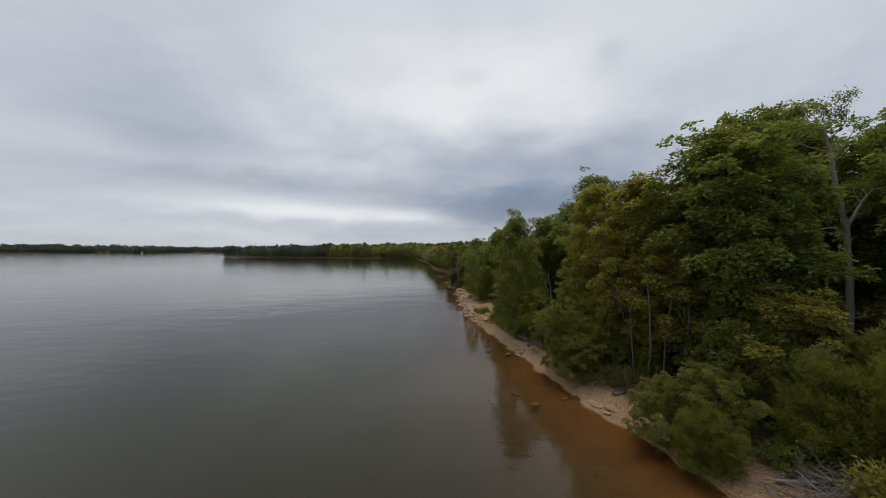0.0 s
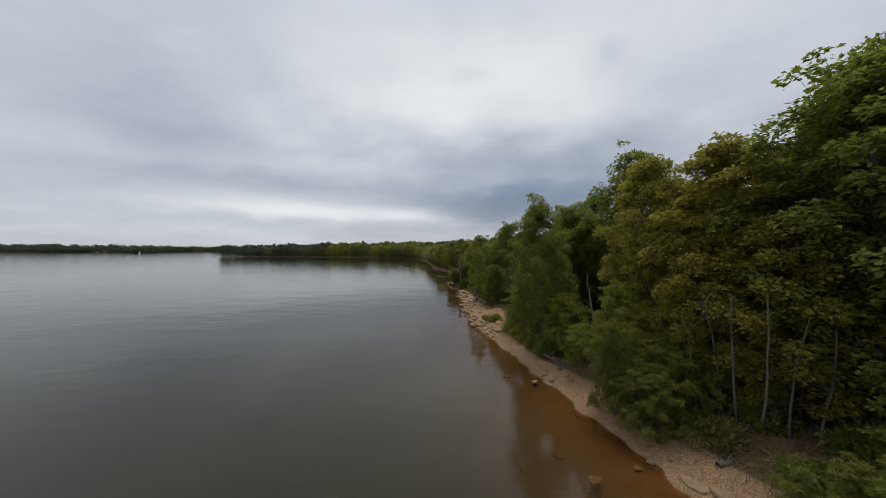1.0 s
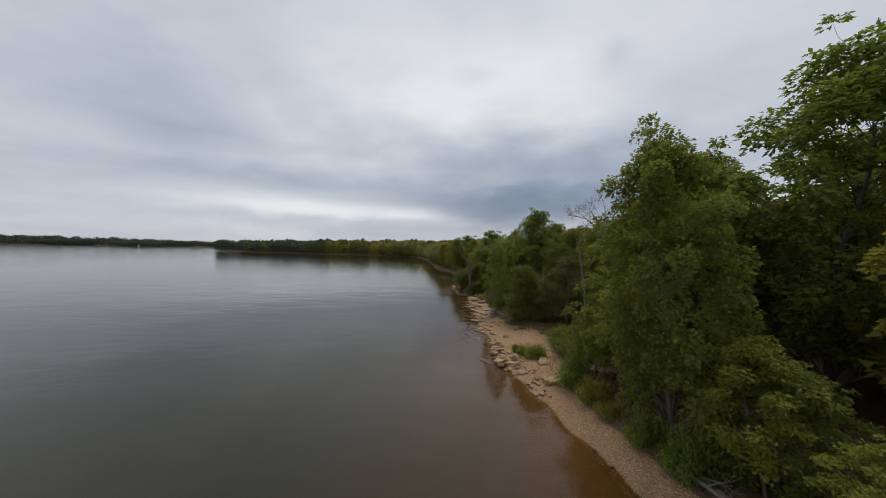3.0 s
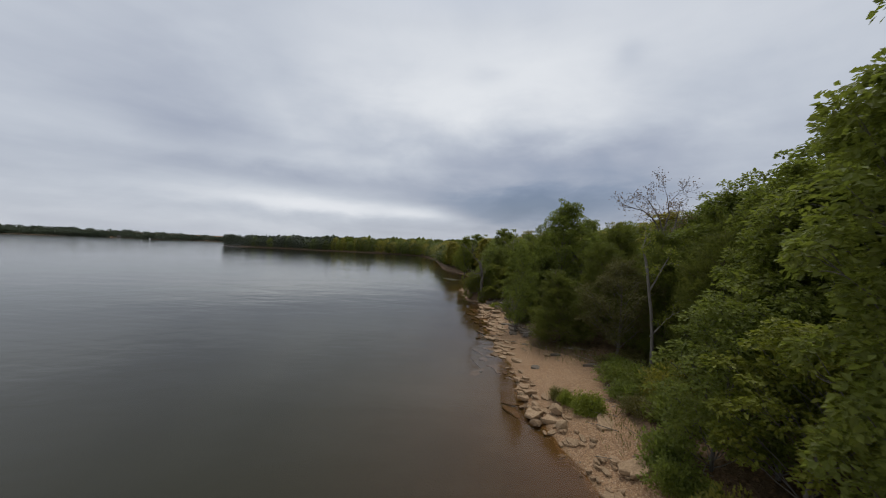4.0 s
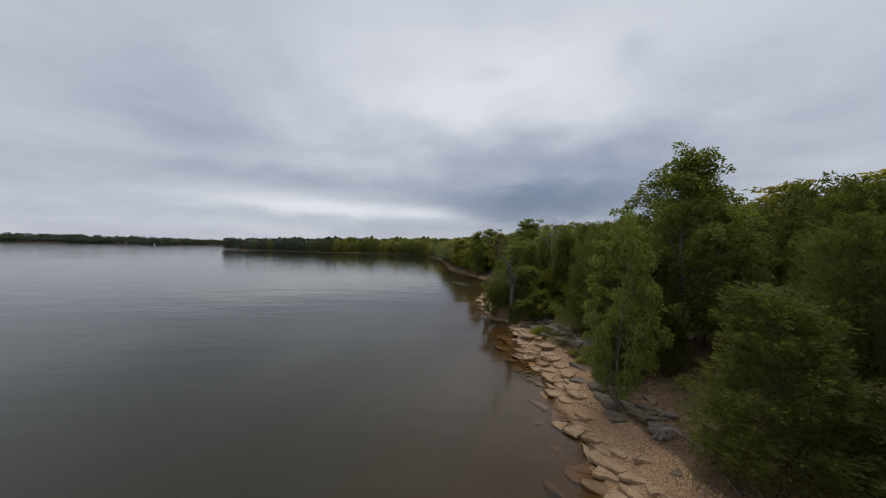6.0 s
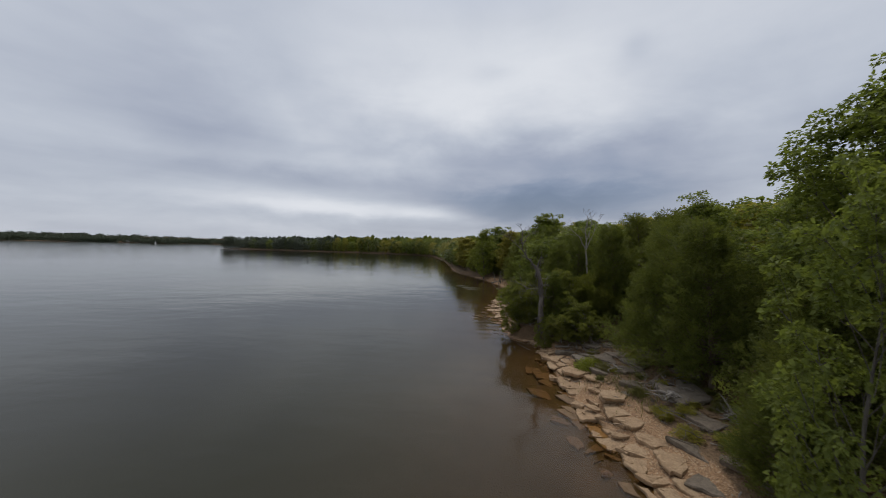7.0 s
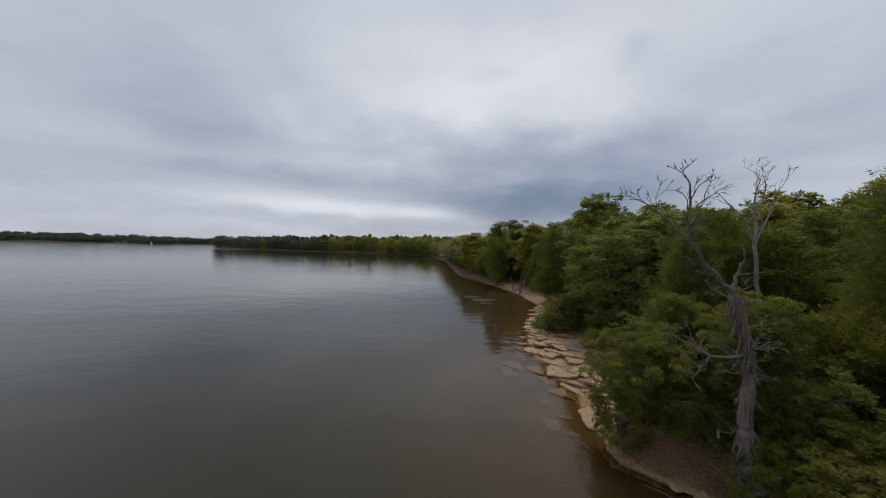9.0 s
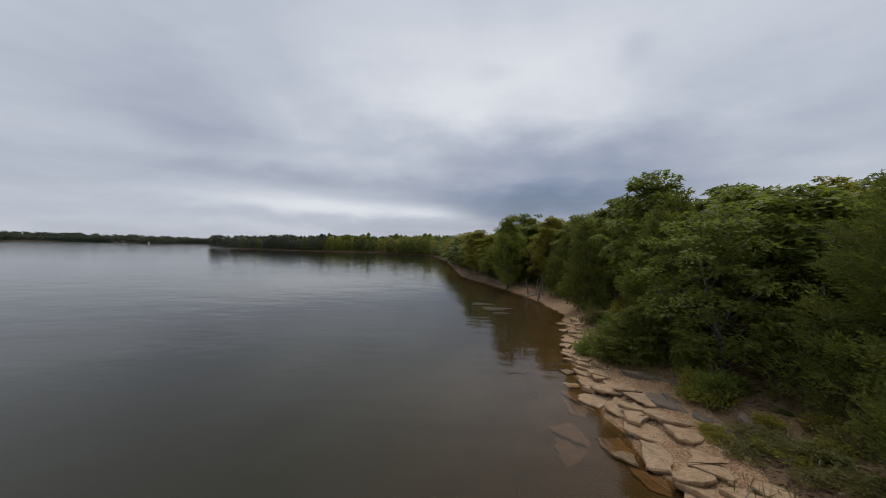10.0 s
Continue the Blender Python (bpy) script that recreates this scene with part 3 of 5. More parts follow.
def ground_z(x, y):
    x, y = np.asarray(x, float), np.asarray(y, float)
    u = x - shore_x(y)
    w = np.interp(y, BEACH_Y, BEACH_W)
    bank = np.where(u < 0, np.maximum(0.16 * u, -1.6), 0.30 * np.minimum(u, 0.9) + 0.14 * np.clip(u - 0.9, 0, None) * (u < 2.5) + 0.14 * 1.6 * (u >= 2.5))
    bank = bank + 0.10 * smooth(0, 0.5, u - w)
    bank = bank + 0.45 * smooth(0.08, 0.6, u) * smooth(43.4, 44.5, y) * (1 - smooth(46.6, 47.8, y))
    hill = 0.045 * np.clip(u - 3, 0, 9) + 0.115 * np.clip(u - 12, 0, 70) + 0.02 * np.clip(u - 82, 0, 300)
    hill = hill * (1 - 0.55 * smooth(60, 140, y))
    bank = bank + hill + roughness(x, y) * smooth(0.0, 1.2, u) + np.where(u < 0, roughness(x * 1.7, y * 1.7) * 0.6, 0)
    p = inside_point(x, y)
    land = np.where(p < 0, np.maximum(0.05 * p, -1.6), np.minimum(0.12 * p, 0.5) + 0.028 * np.clip(p - 5, 0, 160))
    f = far_shore(x, y)
    coast = np.where(f < 0, np.maximum(0.05 * f, -1.6), np.minimum(0.2 * f, 1.0) + 0.03 * np.clip(f - 5, 0, 400) + 7 * smooth(20, 120, f) * smooth(-560, -1000, x))
    return np.maximum(np.maximum(bank, land), coast)


def steps(*runs):
    return np.unique(np.concatenate([np.arange(a, b, s) for a, b, s in runs]).round(4))


def sheet(name, us, ys, height, mat, follow=True):
    U, Y = np.meshgrid(us, ys)
    near = 1 - smooth(30, 400, np.abs(U))
    X = U + shore_x(Y) * (near if follow else 0)
    Z = height(X, Y)
    n, k = len(ys), len(us)
    idx = np.arange(n * k).reshape(n, k)
    quads = np.stack([idx[:-1, :-1], idx[:-1, 1:], idx[1:, 1:], idx[1:, :-1]], -1).reshape(-1, 4)
    me = mesh_from(name, np.stack([X, Y, Z], -1).reshape(-1, 3), quads, mat, smooth=True)
    return me, X.ravel(), Y.ravel()


def attribute(me, name, values):
    a = me.attributes.new(name, "FLOAT", "POINT")
    a.data.foreach_set("value", np.asarray(values, np.float32))


us = steps((-2600, -800, 120), (-800, -260, 22), (-260, -30, 6), (-30, -6, 1.5), (-6, -1.5, 0.45), (-1.5, 4, 0.16), (4, 14, 0.6), (14, 60, 2.5), (60, 300, 15), (300, 2600, 150))
ys = steps((-900, -60, 60), (-60, 0, 3), (0, 78, 0.28), (78, 130, 1.2), (130, 360, 5), (360, 1000, 22), (1000, 3000, 150))
me, gx, gy = sheet("ground", us, ys, ground_z, GROUND)
gu = gx - shore_x(gy)
attribute(me, "beach", (1 - smooth(-0.25, 0.35, gu - np.interp(gy, BEACH_Y, BEACH_W))) * (1 - smooth(74, 82, gy)) * (gu > -3))
gz = ground_z(gx, gy)
attribute(me, "bed", (1 - smooth(-0.02, 0.02, gz)) * (1 - smooth(84, 100, gy)))
tagged(new("ground", me), "lake bed, tan gravel beach and wooded hillside floor", "ground", kind="structure")

us = steps((-2600, -300, 100), (-300, -40, 12), (-40, -8, 2), (-8, 1.6, 0.2), (1.6, 3.7, 0.7))
ys = steps((-900, -60, 60), (-60, 0, 4), (0, 90, 0.4), (90, 160, 4), (160, 420, 16), (420, 1100, 45), (1100, 3000, 200))
me, wx, wy = sheet("water", us, ys, lambda a, b: np.zeros_like(a), WATER)
wd = np.clip(-(wx - shore_x(wy)), 0, None)
attribute(me, "murk", np.clip(1 - np.exp(-(wd / 2.9) ** 1.5), 0.03, 0.985))
tagged(new("water", me), "calm murky brown-green lake water with faint ripples", "water", kind="structure")


def on_ground(x, y, dz=0.0):
    return float(ground_z(x, y)) + dz


# ---- trees ----
OAKS = [broadleaf("oak_tree", 11 + k, 8.5, 2.7, 0.150, 240, limbs=48, pad=0.21, flat=0.80, bare=(0.10, 0.14, 0.08)[k], lean=(0.05, 0.09, 0.05)[k], twigs=2) for k in range(3)]
OLIVES = [broadleaf("oak_tree", 21 + k, 8.0, 2.4, 0.150, 230, limbs=44, pad=0.22, flat=0.78, bare=0.10, twigs=2, leaf_mat=OLIVE_LEAF) for k in range(2)]
SMALL = [broadleaf("young_oak", 31 + k, 4.0, 1.7, 0.115, 120, limbs=28, pad=0.22, flat=0.55, bare=(0.10, 0.24, 0.10)[k], leaf_mat=(OAK_LEAF, BRIGHT_LEAF, OLIVE_LEAF)[k], twigs=2) for k in range(3)]
POPLAR = [broadleaf("poplar_tree", 41, 7.0, 1.35, 0.17, 110, limbs=34, bare=0.06, leaf_mat=BRIGHT_LEAF, flat=0.9, pad=0.36, twigs=2)]
CEDARS = [cedar("cedar_tree", 51 + k, 5.2, (1.55, 1.55, 1.70)[k], 150, 9, 66, 0.060, round_top=(0.50, 0.62, 0.45)[k], foot=(0.10, 0.05, 0.07)[k]) for k in range(3)]
YOUNG = [cedar("cedar_shrub", 61 + k, 2.2, 1.25, 150, 11, 96, 0.048, SHRUB_LEAF, round_top=(0.62, 0.70)[k], rise=0.34, foot=0.03, wild=1.35, leaders=5) for k in range(2)]
BANKS = [broadleaf("bank_cedar", 261 + k, 2.4, 1.5, 0.090, 190, limbs=46, pad=0.15, flat=0.55, bare=0.04, twigs=5, droop=0.15, slim=0.6, ragged=0.28, leaf_mat=BANK_LEAF, bark=DEAD_WOOD, trunk_r=0.05, stems=2) for k in range(2)]
GREYS = [broadleaf("dying_cedar", 66, 3.4, 1.35, 0.06, 200, limbs=34, bare=0.18, leaf_mat=GREY_LEAF, bark=DARK_WOOD, twigs=3, flat=0.7, pad=0.26)]
NEAR_OAK = [broadleaf("wood_oak", 171 + k, 7.0, 2.2, 0.24, 95, limbs=34, bare=0.12, twigs=2, leaf_mat=(OAK_LEAF, OLIVE_LEAF, OAK_LEAF)[k], light=True, pad=0.25, flat=0.6) for k in range(3)]
NEAR_CEDAR = [cedar("wood_cedar", 181 + k, 5.5, 1.5, 100, 8, 26, 0.12, light=True) for k in range(3)]
MID_OAK = [broadleaf("forest_oak", 71 + k, 8.0, 2.6, 0.40, 44, limbs=28, bare=0.12, twigs=2, pad=0.27, flat=0.6, light=True, leaf_mat=(OAK_LEAF, OLIVE_LEAF, OAK_LEAF)[k]) for k in range(3)]
MID_CEDAR = [cedar("forest_cedar", 81 + k, 5.5, 1.5, 70, 6, 14, 0.20, light=True) for k in range(3)]
FAR_OAK = [broadleaf("far_tree", 91 + k, 8.0, 3.0, 0.50, 26, limbs=24, bare=0.03, twigs=1, pad=0.30, flat=0.7, light=True, leaf_mat=(FAR_LEAF, OAK_LEAF, OLIVE_LEAF, FAR_DARK_HAZE)[k]) for k in range(4)]
ORIGINALS = OAKS + OLIVES + SMALL + POPLAR + CEDARS + YOUNG + BANKS + GREYS + NEAR_OAK + NEAR_CEDAR + MID_OAK + MID_CEDAR + FAR_OAK
USED = set()
PLANTED = []
turn = random.Random(5)


def plant(kind, x, y, height, wide, of_height, of_radius, label, category, group, spin=None):
    """Puts a plant of its kind at a place, with its height and crown radius in metres."""
    spin = turn.uniform(0, 360) if spin is None else spin
    m = pose(x, y, on_ground(x, y), turn.uniform(-2, 2), turn.uniform(-2, 2), spin) @ Matrix.Diagonal((wide / of_radius, wide / of_radius, height / of_height, 1))
    if kind.name in USED:
        ob = copy_thing(kind, m)
        ob.matrix_basis = m
    else:
        ob = kind
        ob.matrix_basis = m
        USED.add(kind.name)
    tagged(ob, label, category, group)
    PLANTED.append((x, y, wide))
    return ob


def oak(x, y, height, wide, k=0):
    if y > 52:
        return plant(NEAR_OAK[0], x, y, height, wide, 7.0, 2.2, "green broad-leaved oak with grey trunk above the beach", "tree", "shore oaks")
    return plant(OAKS[k % 3], x, y, height, wide, 8.5, 2.7, "green broad-leaved oak with grey trunk above the beach", "tree", "shore oaks")


def olive(x, y, height, wide, k=0):
    return plant(OLIVES[k % 2], x, y, height, wide, 8.0, 2.4, "yellowing olive-green oak on the wooded bank", "tree", "yellowing oaks")


def small(x, y, height, wide, k=0):
    look_of = ("dark green", "bright green", "yellowish green")[k % 3]
    return plant(SMALL[k % 3], x, y, height, wide, 4.0, 1.7, look_of + " young oak leaning out of the wood edge", "tree", look_of + " young oaks")


def juniper(x, y, height, wide, k=0):
    if y > 52:
        return plant(NEAR_CEDAR[k % 3], x, y, height, wide, 5.5, 1.5, "dense dark green cedar tree at the wood edge", "tree", "cedars")
    return plant(CEDARS[k % 3], x, y, height, wide, 5.2, 1.6, "dense dark green cedar tree at the wood edge", "tree", "cedars")


def shrub(x, y, height, wide, k=0):
    return plant(YOUNG[k % 2], x, y, height, wide, 2.2, 1.25, "feathery green young cedar beside the gravel beach", "shrub", "young cedars")


def bank(x, y, height, wide, k=0):
    return plant(BANKS[k % 2], x, y, height, wide, 2.4, 1.5, "ragged yellow-green young cedar overhanging the bank", "shrub", "bank cedars")


# near bank
bank(5.65, 8.7, 1.6, 1.0, 0)
bank(6.5, 8.5, 1.75, 1.1, 1)
shrub(6.0, 7.7, 1.4, 0.7, 0)
shrub(8.4, 7.2, 2.1, 1.0, 1)
shrub(9.2, 6.8, 2.5, 1.0, 0)
shrub(9.9, 7.6, 2.6, 1.4, 0)
bank(4.8, 13.5, 2.6, 1.0, 1)
bank(4.95, 12.5, 1.6, 0.85, 1)
bank(5.6, 12.9, 1.85, 1.0, 0)
oak(9.5, 11.4, 8.4, 2.6, 0)
oak(17.0, 10.4, 10.2, 3.0, 2)
oak(10.3, 12.0, 9.0, 2.2, 1)
oak(15.4, 15.0, 9.5, 2.8, 0)
oak(19.5, 13.5, 10.2, 3.0, 1)
oak(12.0, 14.2, 8.0, 2.5, 2)
oak(16.8, 16.8, 11.0, 2.8, 1)
olive(8.6, 14.3, 7.4, 2.2, 1)
olive(7.3, 16.3, 7.4, 1.65, 0)
oak(4.45, 19.5, 6.9, 1.45, 2)
oak(9.2, 20.8, 8.7, 2.4, 0)
oak(7.0, 22.6, 6.6, 1.9, 1)
oak(6.9, 24.0, 5.8, 1.5, 0)
small(8.3, 9.4, 2.6, 1.2, 0)
small(8.9, 8.9, 3.4, 1.3, 2)
small(4.9, 17.9, 2.6, 0.9, 1)
small(4.6, 21.6, 3.0, 1.1, 1)
small(6.3, 22.3, 2.4, 1.0, 1)
small(7.7, 12.8, 2.6, 1.1, 2)
small(6.6, 13.4, 2.0, 0.9, 1)
small(5.75, 15.3, 3.2, 0.95, 1)
small(4.75, 16.4, 1.9, 0.62, 1)
small(5.2, 17.7, 2.3, 0.8, 0)
small(5.05, 14.5, 1.3, 0.6, 2)
small(6.2, 14.3, 2.6, 0.9, 2)
olive(8.0, 12.4, 5.0, 1.7, 1)
olive(7.2, 13.7, 5.2, 1.5, 0)
# round the gravel beach
small(4.3, 22.9, 3.4, 1.1, 0)
small(6.9, 25.4, 3.0, 1.4, 0)
juniper(7.4, 26.8, 4.4, 1.3, 2)
juniper(6.9, 28.4, 4.0, 1.1, 0)
small(5.2, 22.6, 3.4, 1.2, 0)
oak(9.4, 24.8, 7.4, 2.2, 1)
oak(8.9, 28.6, 6.4, 1.8, 2)
juniper(8.6, 27.3, 5.0, 1.5, 0)
juniper(10.2, 27.6, 5.4, 1.6, 2)
juniper(8.1, 26.2, 4.2, 1.2, 1)
juniper(7.3, 30.0, 4.6, 1.4, 1)
plant(GREYS[0], 5.6, 29.2, 3.6, 1.45, 3.4, 1.35, "half-dead grey-brown cedar behind the gravel beach", "tree", "")
juniper(4.15, 31.3, 3.0, 1.35, 1)
juniper(7.6, 32.8, 5.0, 1.6, 0)
juniper(9.4, 30.4, 5.4, 1.6, 1)
juniper(6.4, 31.6, 4.2, 1.4, 2)
small(2.75, 33.8, 4.8, 0.95, 0)
juniper(3.5, 35.6, 1.9, 0.75, 1)
oak(6.0, 36.3, 6.6, 1.75, 1)
juniper(4.7, 36.1, 3.5, 1.1, 1)
oak(8.0, 38.4, 5.8, 2.0, 1)
juniper(5.1, 39.2, 4.3, 1.4, 0)
juniper(5.2, 41.3, 4.5, 1.6, 2)
juniper(5.3, 45.2, 4.1, 1.25, 0)
juniper(5.3, 43.0, 2.6, 0.8, 1)
bank(3.15, 43.8, 1.5, 1.0, 0)
bank(3.0, 45.4, 2.2, 1.2, 0)
bank(3.0, 46.9, 1.9, 1.1, 1)
bank(1.4, 46.15, 1.85, 0.98, 1)
bank(1.05, 46.1, 1.3, 0.62, 0)
bank(1.85, 45.5, 0.8, 0.55, 1)
bank(2.05, 44.2, 1.3, 0.48, 0)
bank(2.75, 43.9, 1.0, 0.7, 1)
juniper(2.3, 46.8, 2.1, 0.9, 0)
juniper(2.75, 45.1, 2.2, 0.95, 1)
oak(8.3, 43.8, 5.5, 1.7, 2)
shrub(4.4, 45.3, 2.2, 1.0, 1)
juniper(6.9, 46.4, 4.6, 1.5, 1)
juniper(3.8, 48.4, 3.9, 1.1, 1)
# beyond the dead tree
juniper(5.3, 50.4, 4.5, 1.7, 2)
small(4.2, 53.1, 4.5, 1.9, 0)
oak(6.6, 53.6, 4.7, 1.9, 1)
juniper(2.7, 54.6, 1.6, 1.2, 1)
oak(5.85, 60.1, 6.6, 1.9, 2)
juniper(4.3, 56.2, 4.4, 1.4, 0)
oak(8.6, 59.3, 5.8, 1.8, 1)
juniper(5.9, 57.6, 5.2, 1.4, 2)
juniper(4.6, 63.6, 5.0, 1.4, 1)
oak(6.9, 65.0, 6.2, 1.9, 0)
plant(POPLAR[0], 1.75, 74.8, 6.5, 1.45, 7.0, 1.35, "tall yellow-green poplar at the head of the bay", "tree", "poplars")
olive(5.2, 72.0, 5.6, 2.0, 1)
juniper(4.6, 68.6, 4.6, 1.4, 0)
small(1.2, 80.0, 3.6, 1.7, 1)
olive(1.0, 84.5, 4.6, 1.9, 0)
oak(4.0, 80.0, 6.6, 2.2, 1)

# the wood behind
PLANTED.append((6.7, 18.6, 3.4))
PLANTED.append((5.6, 17.0, 2.2))      # gap in front of the dead sapling
juniper(6.2, 42.6, 4.9, 1.5, 1)
PLANTED.append((6.6, 43.2, 2.6))      # dark opening behind the rocky bank
PLANTED.append((11.6, 9.4, 4.6))     # gap in front of the tall pale trunk
PLANTED.append((13.6, 10.6, 4.4))
PLANTED.append((15.6, 11.2, 3.4))
grow = random.Random(17)


def crowded(x, y, gap):
    return any((x - a) ** 2 + (y - b) ** 2 < (gap + 0.45 * w) ** 2 for a, b, w in PLANTED)


def forest(tries, y0, y1, u0, u1, gap, cedar_share, low, high):
    for _ in range(tries):
        y, u = grow.uniform(y0, y1), grow.uniform(u0, u1)
        x = float(shore_x(y)) + u
        if crowded(x, y, gap):
            continue
        near, k = u < 9.5, grow.randrange(3)
        if grow.random() < cedar_share:
            plant((NEAR_CEDAR if near else MID_CEDAR)[k], x, y, grow.uniform(low, high) * 0.82, grow.uniform(1.2, 1.7), 5.5, 1.5, "dark green cedar standing in the wood", "tree", "wood cedars")
        elif near:
            plant(NEAR_OAK[k], x, y, grow.uniform(low, high), grow.uniform(1.6, 2.2), 7.0, 2.2, "leafy oak standing in the wood", "tree", "wood oaks")
        else:
            plant(MID_OAK[k], x, y, grow.uniform(low, high), grow.uniform(1.8, 2.6), 8.0, 2.6, "leafy oak standing in the wood", "tree", "wood oaks")


forest(500, -4, 12, 5.5, 16, 1.4, 0.25, 6.0, 8.6)
forest(400, 12, 26, 4.2, 16, 1.3, 0.25, 5.6, 7.6)
forest(420, -4, 26, 16, 36, 1.4, 0.2, 6.5, 8.5)
forest(200, 26, 31, 4.2, 15, 1.25, 0.58, 5.6, 7.1)
forest(220, 31, 40, 4.2, 15, 1.2, 0.85, 5.8, 6.8)
forest(260, 40, 47, 4.2, 15, 1.25, 0.85, 4.2, 5.0)
forest(420, 47, 60, 4.2, 15, 1.25, 0.95, 4.5, 5.4)
forest(1500, 26, 70, 15, 46, 1.4, 0.75, 5.4, 6.8)
forest(260, 60, 76, 2.6, 16, 1.3, 0.4, 4.4, 6.2)
forest(420, 76, 104, 1.5, 14, 0.9, 0.3, 3.4, 6.0)
forest(300, 70, 130, 14, 60, 1.9, 0.4, 5.5, 7.5)


def far_trees(tries, place, gap, low, high, label, group):
    for _ in range(tries):
        x, y = place()
        if crowded(x, y, gap):
            continue
        # most trees at the point's end take the haze-tinted dark leaf
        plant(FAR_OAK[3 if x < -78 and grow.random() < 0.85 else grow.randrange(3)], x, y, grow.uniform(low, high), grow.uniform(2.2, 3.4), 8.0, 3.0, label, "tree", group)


def along_bay():
    y = grow.uniform(98, 190)
    return float(shore_x(y)) + (grow.uniform(1.2, 2.6) if grow.random() < 0.5 else 2.2 + abs(grow.gauss(0, 8))), y


far_trees(420, along_bay, 1.0, 3.4, 6.2, "leafy tree lining the bay shore", "bay trees")


def along_point():
    k = grow.random()
    (x0, y0), (x1, y1) = grow.choice(list(zip(POINT[:4], POINT[1:5])))
    return x0 + (x1 - x0) * k + grow.uniform(0, 4), y0 + (y1 - y0) * k + (grow.uniform(0.0, 1.2) if grow.random() < 0.5 else 0.8 + abs(grow.gauss(0, 7)))


far_trees(420, along_point, 1.6, 6.0, 9.0, "rounded tree on the wooded point", "point trees")
for ob in ORIGINALS:
    if ob.name not in USED:
        for o in list(ob.children) + [ob]:
            bpy.data.objects.remove(o)


def far_wood(name, seed, spots, size, label, mat):
    """A distant wood: crowns of loose leaf clumps standing on the land."""
    rng = np.random.default_rng(seed)
    P, Q, off = [], [], 0
    for x, y in spots:
        h = size * rng.uniform(0.7, 1.2)
        r = h * rng.uniform(0.55, 0.8)
        m = 70
        g = rng.normal(0, 1, (m, 3))
        g /= np.linalg.norm(g, axis=1)[:, None]
        base = np.array([x, y, on_ground(x, y) + h * 0.52])
        p = base + g * [r, r, h * 0.5] * rng.uniform(0.65, 1.0, (m, 1))
        v, q = blades(p, g + rng.normal(0, 0.6, (m, 3)), rng.normal(0, 0.6, (m, 3)) + [0, 0, 1], r * 0.48, r * 0.42)
        P.append(v)
        Q.append(q + off)
        off += len(v)
    tagged(new(name, mesh_from(name, np.concatenate(P), np.concatenate(Q), mat)), label, "woods", kind="stuff")


rs = np.random.default_rng(3)
spots = []
while len(spots) < 2300:
    x, y = rs.uniform(-1300, 200), rs.uniform(560, 1500)
    d = far_shore(x, y)
    if 1 < d < 170 and (d < 14 or rs.uniform() < 0.55 * math.exp(-d / 90)):
        spots.append((x, y))
far_wood("far_wood", 4, spots, 8.5, "hazy dark green woods along the far lake shore", FAR_DARK_HAZE)
spots = []
while len(spots) < 700:
    x, y = rs.uniform(-175, 120), rs.uniform(190, 400)
    d = inside_point(x, y)
    if d > 9 and x < 60:
        spots.append((x, y))
far_wood("point_wood", 5, [p for p in spots if p[0] > -78], 6.6, "dense green woods covering the point across the bay", FAR_LEAF)
far_wood("point_end_wood", 6, [p for p in spots if p[0] <= -78], 6.6, "dark cedar woods at the end of the point, tinted with haze", FAR_DARK_HAZE)


